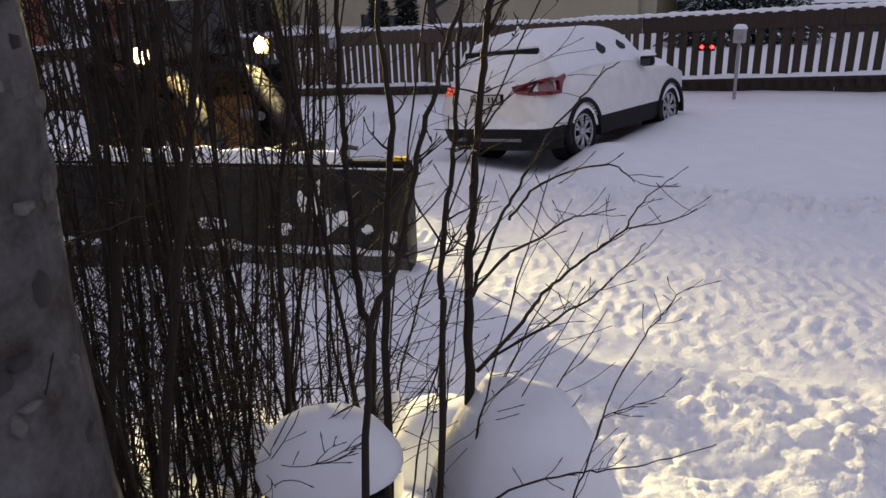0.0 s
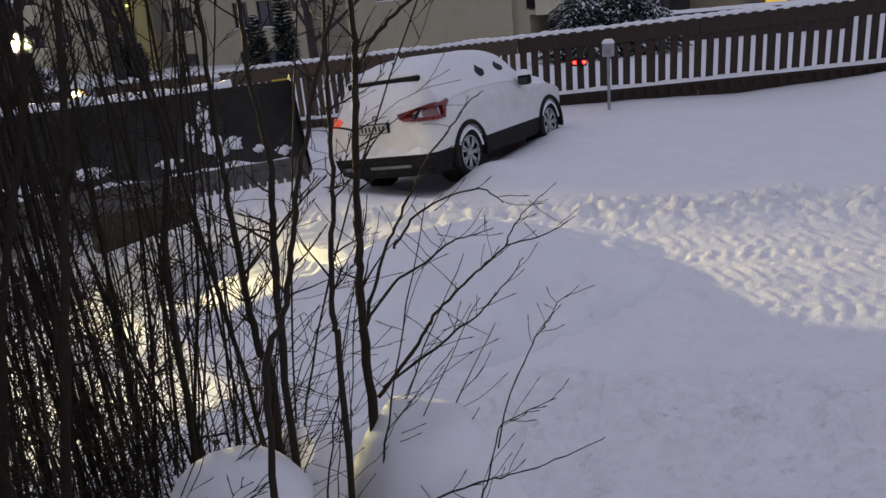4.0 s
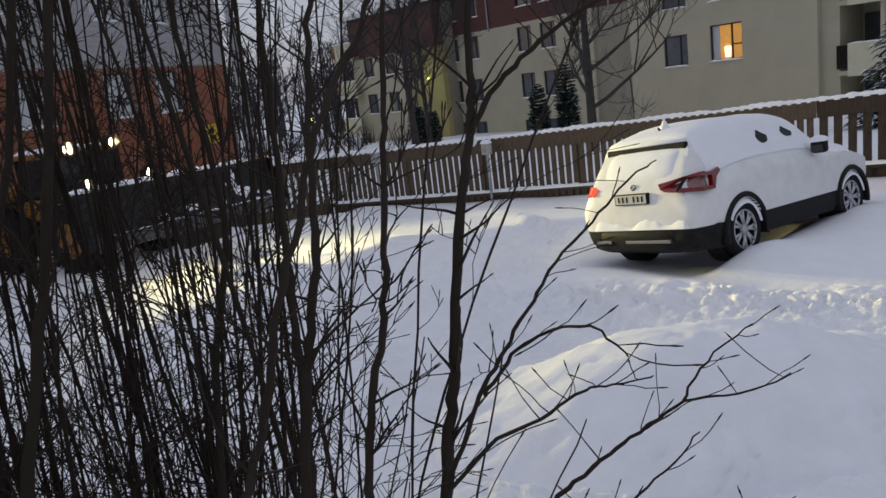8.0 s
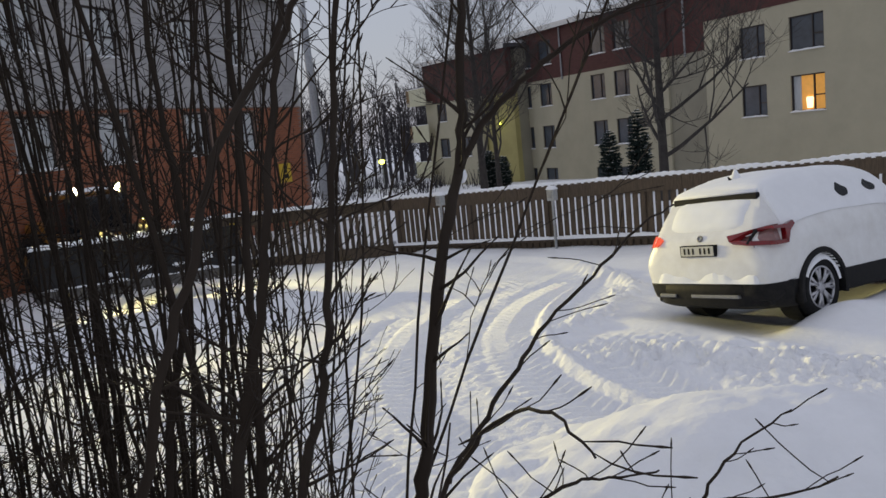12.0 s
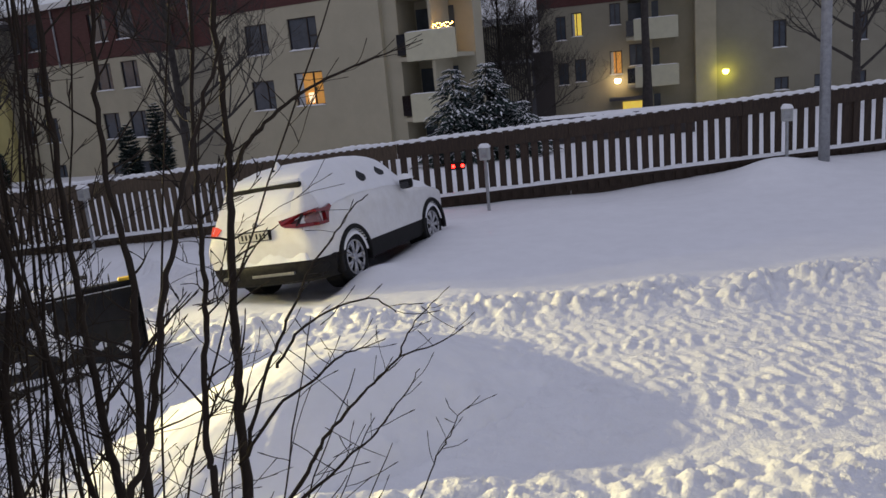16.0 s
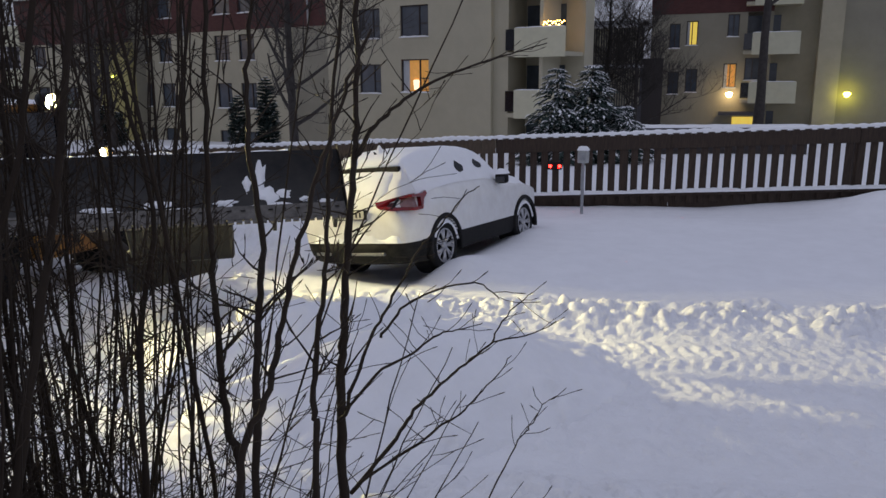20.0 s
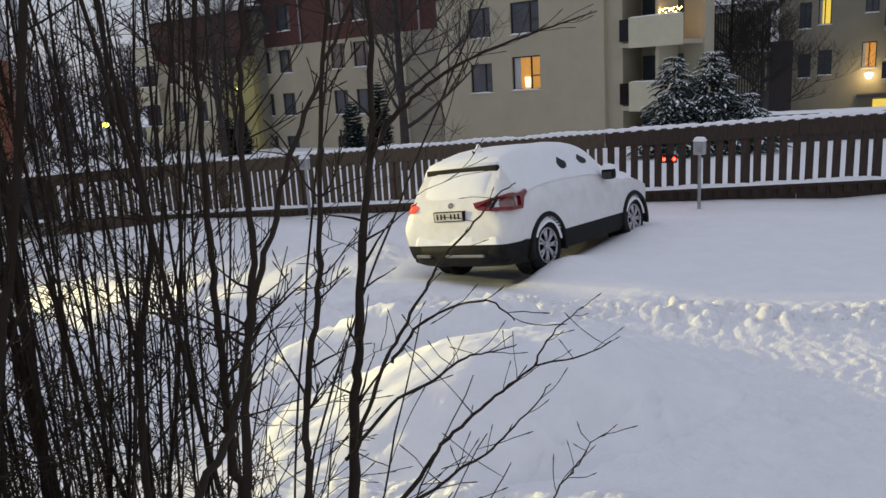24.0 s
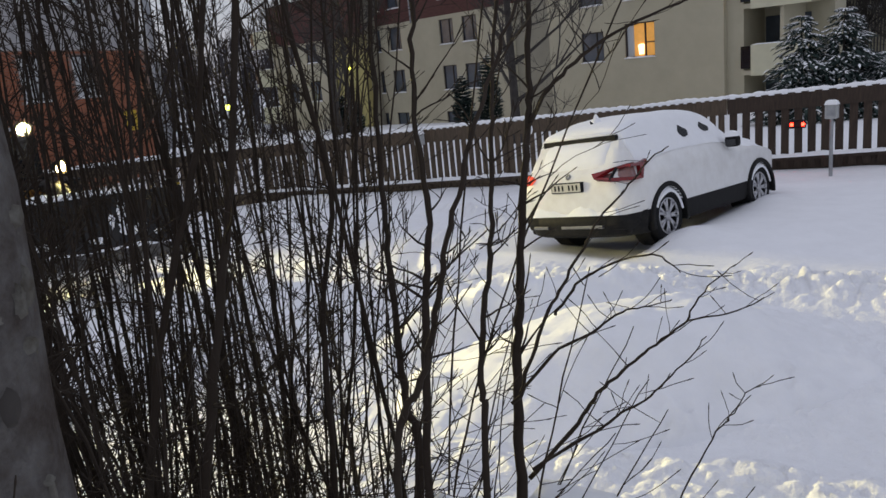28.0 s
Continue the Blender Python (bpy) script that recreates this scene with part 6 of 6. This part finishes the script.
# fine low shoots at its foot
for k in range(120):
    x, y = rnd.uniform(2.10, 3.25), rnd.uniform(-7.9, -6.95)
    if abs((x - 4.42) * 0.707 + (y + 8.42) * 0.707) < 0.22 and math.hypot(x - 4.42, y + 8.42) < 1.75:
        continue
    z, h, a = bank(x, y) - 0.03, rnd.uniform(0.5, 1.25), rnd.uniform(0, 2 * math.pi)
    out = rnd.uniform(0.1, 0.45)
    q = [(x + math.cos(a) * out * t ** 1.4, y + math.sin(a) * out * t ** 1.4, z + h * t) for t in (0, 0.3, 0.65, 1.0)]
    stem(SHRUB, q, rnd.uniform(0.0018, 0.0035), 0.0009, rnd, rnd.randint(6, 10), start=0.15, reach=(0.10, 0.30))
lumps = [(3.524, -6.785, 2.250, 0.009), (3.30, -6.98, 1.25, 0.05), (3.36, -7.10, 1.10, 0.06), (3.15, -7.15, 1.05, 0.05)]
for x, y, z, r in lumps:
    b = bmesh.new()
    bmesh.ops.create_icosphere(b, subdivisions=2, radius=r)
    for v in b.verts:
        v.co.z *= 1.5
        v.co *= 1 + 0.2 * noise.noise(v.co * 30)
    sn = part("caught_snow", b, SNOW_SOFT, SHRUB, "clot of snow in a fork", smooth=True)
    sn.location = (x, y, z)

# the trunk beside the camera
TRUNK = thing("tree_trunk", pose(3.64, -8.10, 0.7), "grey lichen-flecked tree trunk beside the viewpoint", "tree")
bm = bmesh.new()
tube(bm, [(0.01 * math.sin(k), 0.01 * math.cos(k * 1.7), -0.1 + 0.25 * k) for k in range(16)], [0.15 - 0.003 * k for k in range(16)], 20)
part("bark", bm, LICHEN_BARK, TRUNK, smooth=True)
# crusts of pale lichen and scabs of loose bark, a little proud of the trunk
rnd = random.Random(17)
for k in range(240):
    a, z = rnd.uniform(-2.6, 1.0), rnd.uniform(0.1, 2.6)
    rr = 0.15 - 0.012 * (z + 0.1)
    w, hh, sd = rnd.uniform(0.004, 0.015), rnd.uniform(0.005, 0.022), rnd.uniform(0, 50)
    p = bmesh.new()
    rings = []
    for q in (1.0, 0.72, 0.0):
        ring = []
        for n in range(12):
            b = 2 * math.pi * n / 12
            g = q * (1 + 0.6 * noise.noise(Vector((math.cos(b) * 1.6 + sd, math.sin(b) * 1.6, 0))))
            c, zz = a + w * g * math.cos(b) / rr, z + hh * g * math.sin(b)
            out = rr + 0.002 + (0.003 if q < 1 else -0.006)
            ring.append(p.verts.new((0.01 * math.sin(4 * zz + 0.4) + out * math.cos(c), 0.01 * math.cos(6.8 * zz + 0.7) + out * math.sin(c), zz)))
        rings.append(ring)
    for ra, rb in zip(rings, rings[1:]):
        for n in range(12):
            p.faces.new((ra[n], ra[(n + 1) % 12], rb[(n + 1) % 12], rb[n]))
    if k % 3:
        part("lichen_crust", p, LICHEN, TRUNK, smooth=True)
    else:
        part("bark_scab", p, TREE_BARK, TRUNK, smooth=True)

# ---- brick courses of the house, last ----
brick = bpy.data.meshes.new("brick")
b = boxm(-0.125, -0.012, -0.031, 0.125, 0.0, 0.031, bevel=0.004)
b.to_mesh(brick)
b.free()
brick.materials.append(BRICK_RED)
wall = next(c for c in H.children if c.name.startswith("wall"))
near_rows, rest = [], bmesh.new()
rnd = random.Random(9)
for k in range(78):
    z = -1.9 + 0.075 * k
    u = 0.13 - 0.13 * (k % 2)
    while u < LEN - 0.2:
        if not any(h[0] - 0.14 < u < h[2] + 0.14 and h[1] - 0.05 < z < h[3] + 0.05 for h in low) and 0.12 < u:
            if u > LEN - 4.2 and 1.9 < z < 3.4 and len(near_rows) < 300:
                near_rows.append(pose(u, -0.001 - rnd.uniform(0, 0.003), z))
            elif u > LEN - 15 and z > -0.6:
                y = -0.013 - rnd.uniform(0, 0.003)
                vs = [rest.verts.new(p) for p in ((u - 0.12, y, z - 0.031), (u + 0.12, y, z - 0.031), (u + 0.12, y, z + 0.031), (u - 0.12, y, z + 0.031))]
                ws = [rest.verts.new((v.co.x, 0.0, v.co.z)) for v in vs]
                rest.faces.new(vs)
                for i in range(4):
                    rest.faces.new((vs[i], ws[i], ws[(i + 1) % 4], vs[(i + 1) % 4]))
        u += 0.26
pieces("brick", brick, wall, near_rows)
tagged(part("brick_course", rest, BRICK_RED, wall), kind="stuff")


def motions():
    """The loader's drive, its blade's lift and the heap before the blade."""
    # seconds, place of the head lamps over the ground, heading; lift, roll-back and swing of the blade
    drive = [
        (0.0, -2.97, -2.40, -23.8, 0.08, 0, -44), (0.4, -3.06, -2.53, -14.5, 0.0, 0, -42.5), (0.8, -2.90, -2.60, -5.3, 0.0, 0, -41), (1.2, -2.28, -2.90, 2.6, 0.0, 0, -41), (1.6, -1.62, -3.06, 7.4, 0.0, 0, -41), (2.0, -1.24, -2.96, 9.2, 0.02, 0, -45), (2.2, -1.24, -2.92, 9.6, 0.06, 1, -45),
        (2.8, -1.40, -3.08, 2.5, 0.44, 9, -34), (3.2, -2.05, -2.87, -0.5, 0.69, 13, -29), (3.5, -2.67, -2.77, -5.8, 0.85, 20, -30), (4.5, -4.0, -2.9, -11, 1.00, 42, -38), (5.5, -5.2, -3.0, -12, 1.02, 54, -43), (6.0, -5.8, -2.95, -9, 1.00, 56, -42), (7.0, -8.2, -2.25, 6, 0.95, 54, -20), (8.0, -10.2, -2.4, 18, 0.85, 30, -8),
        (10.0, -13.2, -3.1, 9, 0.70, 20, -14), (11.0, -14.0, -2.95, 14, 0.60, 15, -20), (12.0, -13.2, -3.0, 10, 0.45, 8, -30), (13.5, -8.4, -3.0, -4, 0.15, 0, -44), (14.0, -7.2, -2.95, -7, 0.08, 0, -44), (15.5, -5.33, -3.15, 3, 0.03, 0, -43),
        (16.4, -3.90, -2.40, -3, 0.0, 0, -40), (16.8, -3.20, -2.02, -7, 0.0, 0, -37), (17.2, -2.70, -1.90, -8, 0.04, 3, -37), (17.6, -2.56, -1.72, -6.5, 0.05, 5, -36), (18.0, -2.63, -1.60, -4, 0.13, 6, -34), (18.4, -2.68, -1.70, -4, 0.36, 7, -33), (18.8, -2.75, -1.95, -6, 0.58, 18, -38), (19.2, -3.10, -1.85, -5.0, 0.80, 34, -42), (19.5, -3.35, -1.82, -4.5, 0.92, 42, -44), (20.0, -3.55, -1.95, -6, 1.15, 52, -45),
        (20.5, -3.9, -2.2, -6, 1.05, 45, -45), (22.5, -5.9, -3.0, -3, 1.02, 52, -42), (24.0, -8.8, -3.4, 4, 0.95, 48, -30), (26.0, -9.6, -3.35, 4, 0.80, 36, -20), (27.0, -9.2, -3.4, 5, 0.65, 26, -24), (28.0, -8.6, -3.5, 0, 0.50, 18, -30)]
    rows, lifts = [], []
    for t, x, y, a, lift, tilt, swing in drive:
        rows.append((t, in_metres(pose(x, y, base(x, y), 0, 0, a - 90))))
        lifts.append((t, in_metres(pose(0.80, 3.066, 0.02 + lift, 0, 0, swing) @ pose(0, 0, 0, tilt, 0, 0))))
    walk(LOADER, rows)
    walk(BLADE, lifts)
    # the heap grows out of the lane before the blade, then lies still
    heap_rows = [(0.0, -0.2, -3.9, -0.45, 48), (1.0, 0.8, -3.65, 0.03, 50), (1.6, 1.42, -3.58, 0.21, 52), (2.1, 1.80, -3.50, 0.27, 54), (2.6, 1.95, -3.48, 0.22, 54), (3.5, 2.08, -3.46, 0.12, 54), (5.5, 2.10, -3.45, 0.05, 54), (28.0, 2.10, -3.45, 0.03, 54)]
    roll_rows = [(0.0, -1.6, -4.2, -0.9, -127), (15.0, -1.6, -4.2, -0.9, -127), (16.4, -0.4, -3.75, -0.25, -130), (17.2, 0.55, -3.10, -0.05, -128), (17.6, 0.85, -2.95, 0.0, -127), (18.2, 0.88, -2.92, 0.0, -127), (18.8, 0.88, -2.92, -0.04, -127), (28.0, 0.88, -2.92, -0.04, -127)]
    walk(ROLL, [(t, in_metres(pose(x, y, z, 0, 0, a))) for t, x, y, z, a in roll_rows])
    walk(HEAP, [(t, in_metres(pose(x, y, z, 0, 0, a))) for t, x, y, z, a in heap_rows])


plan_to_metres()
motions()
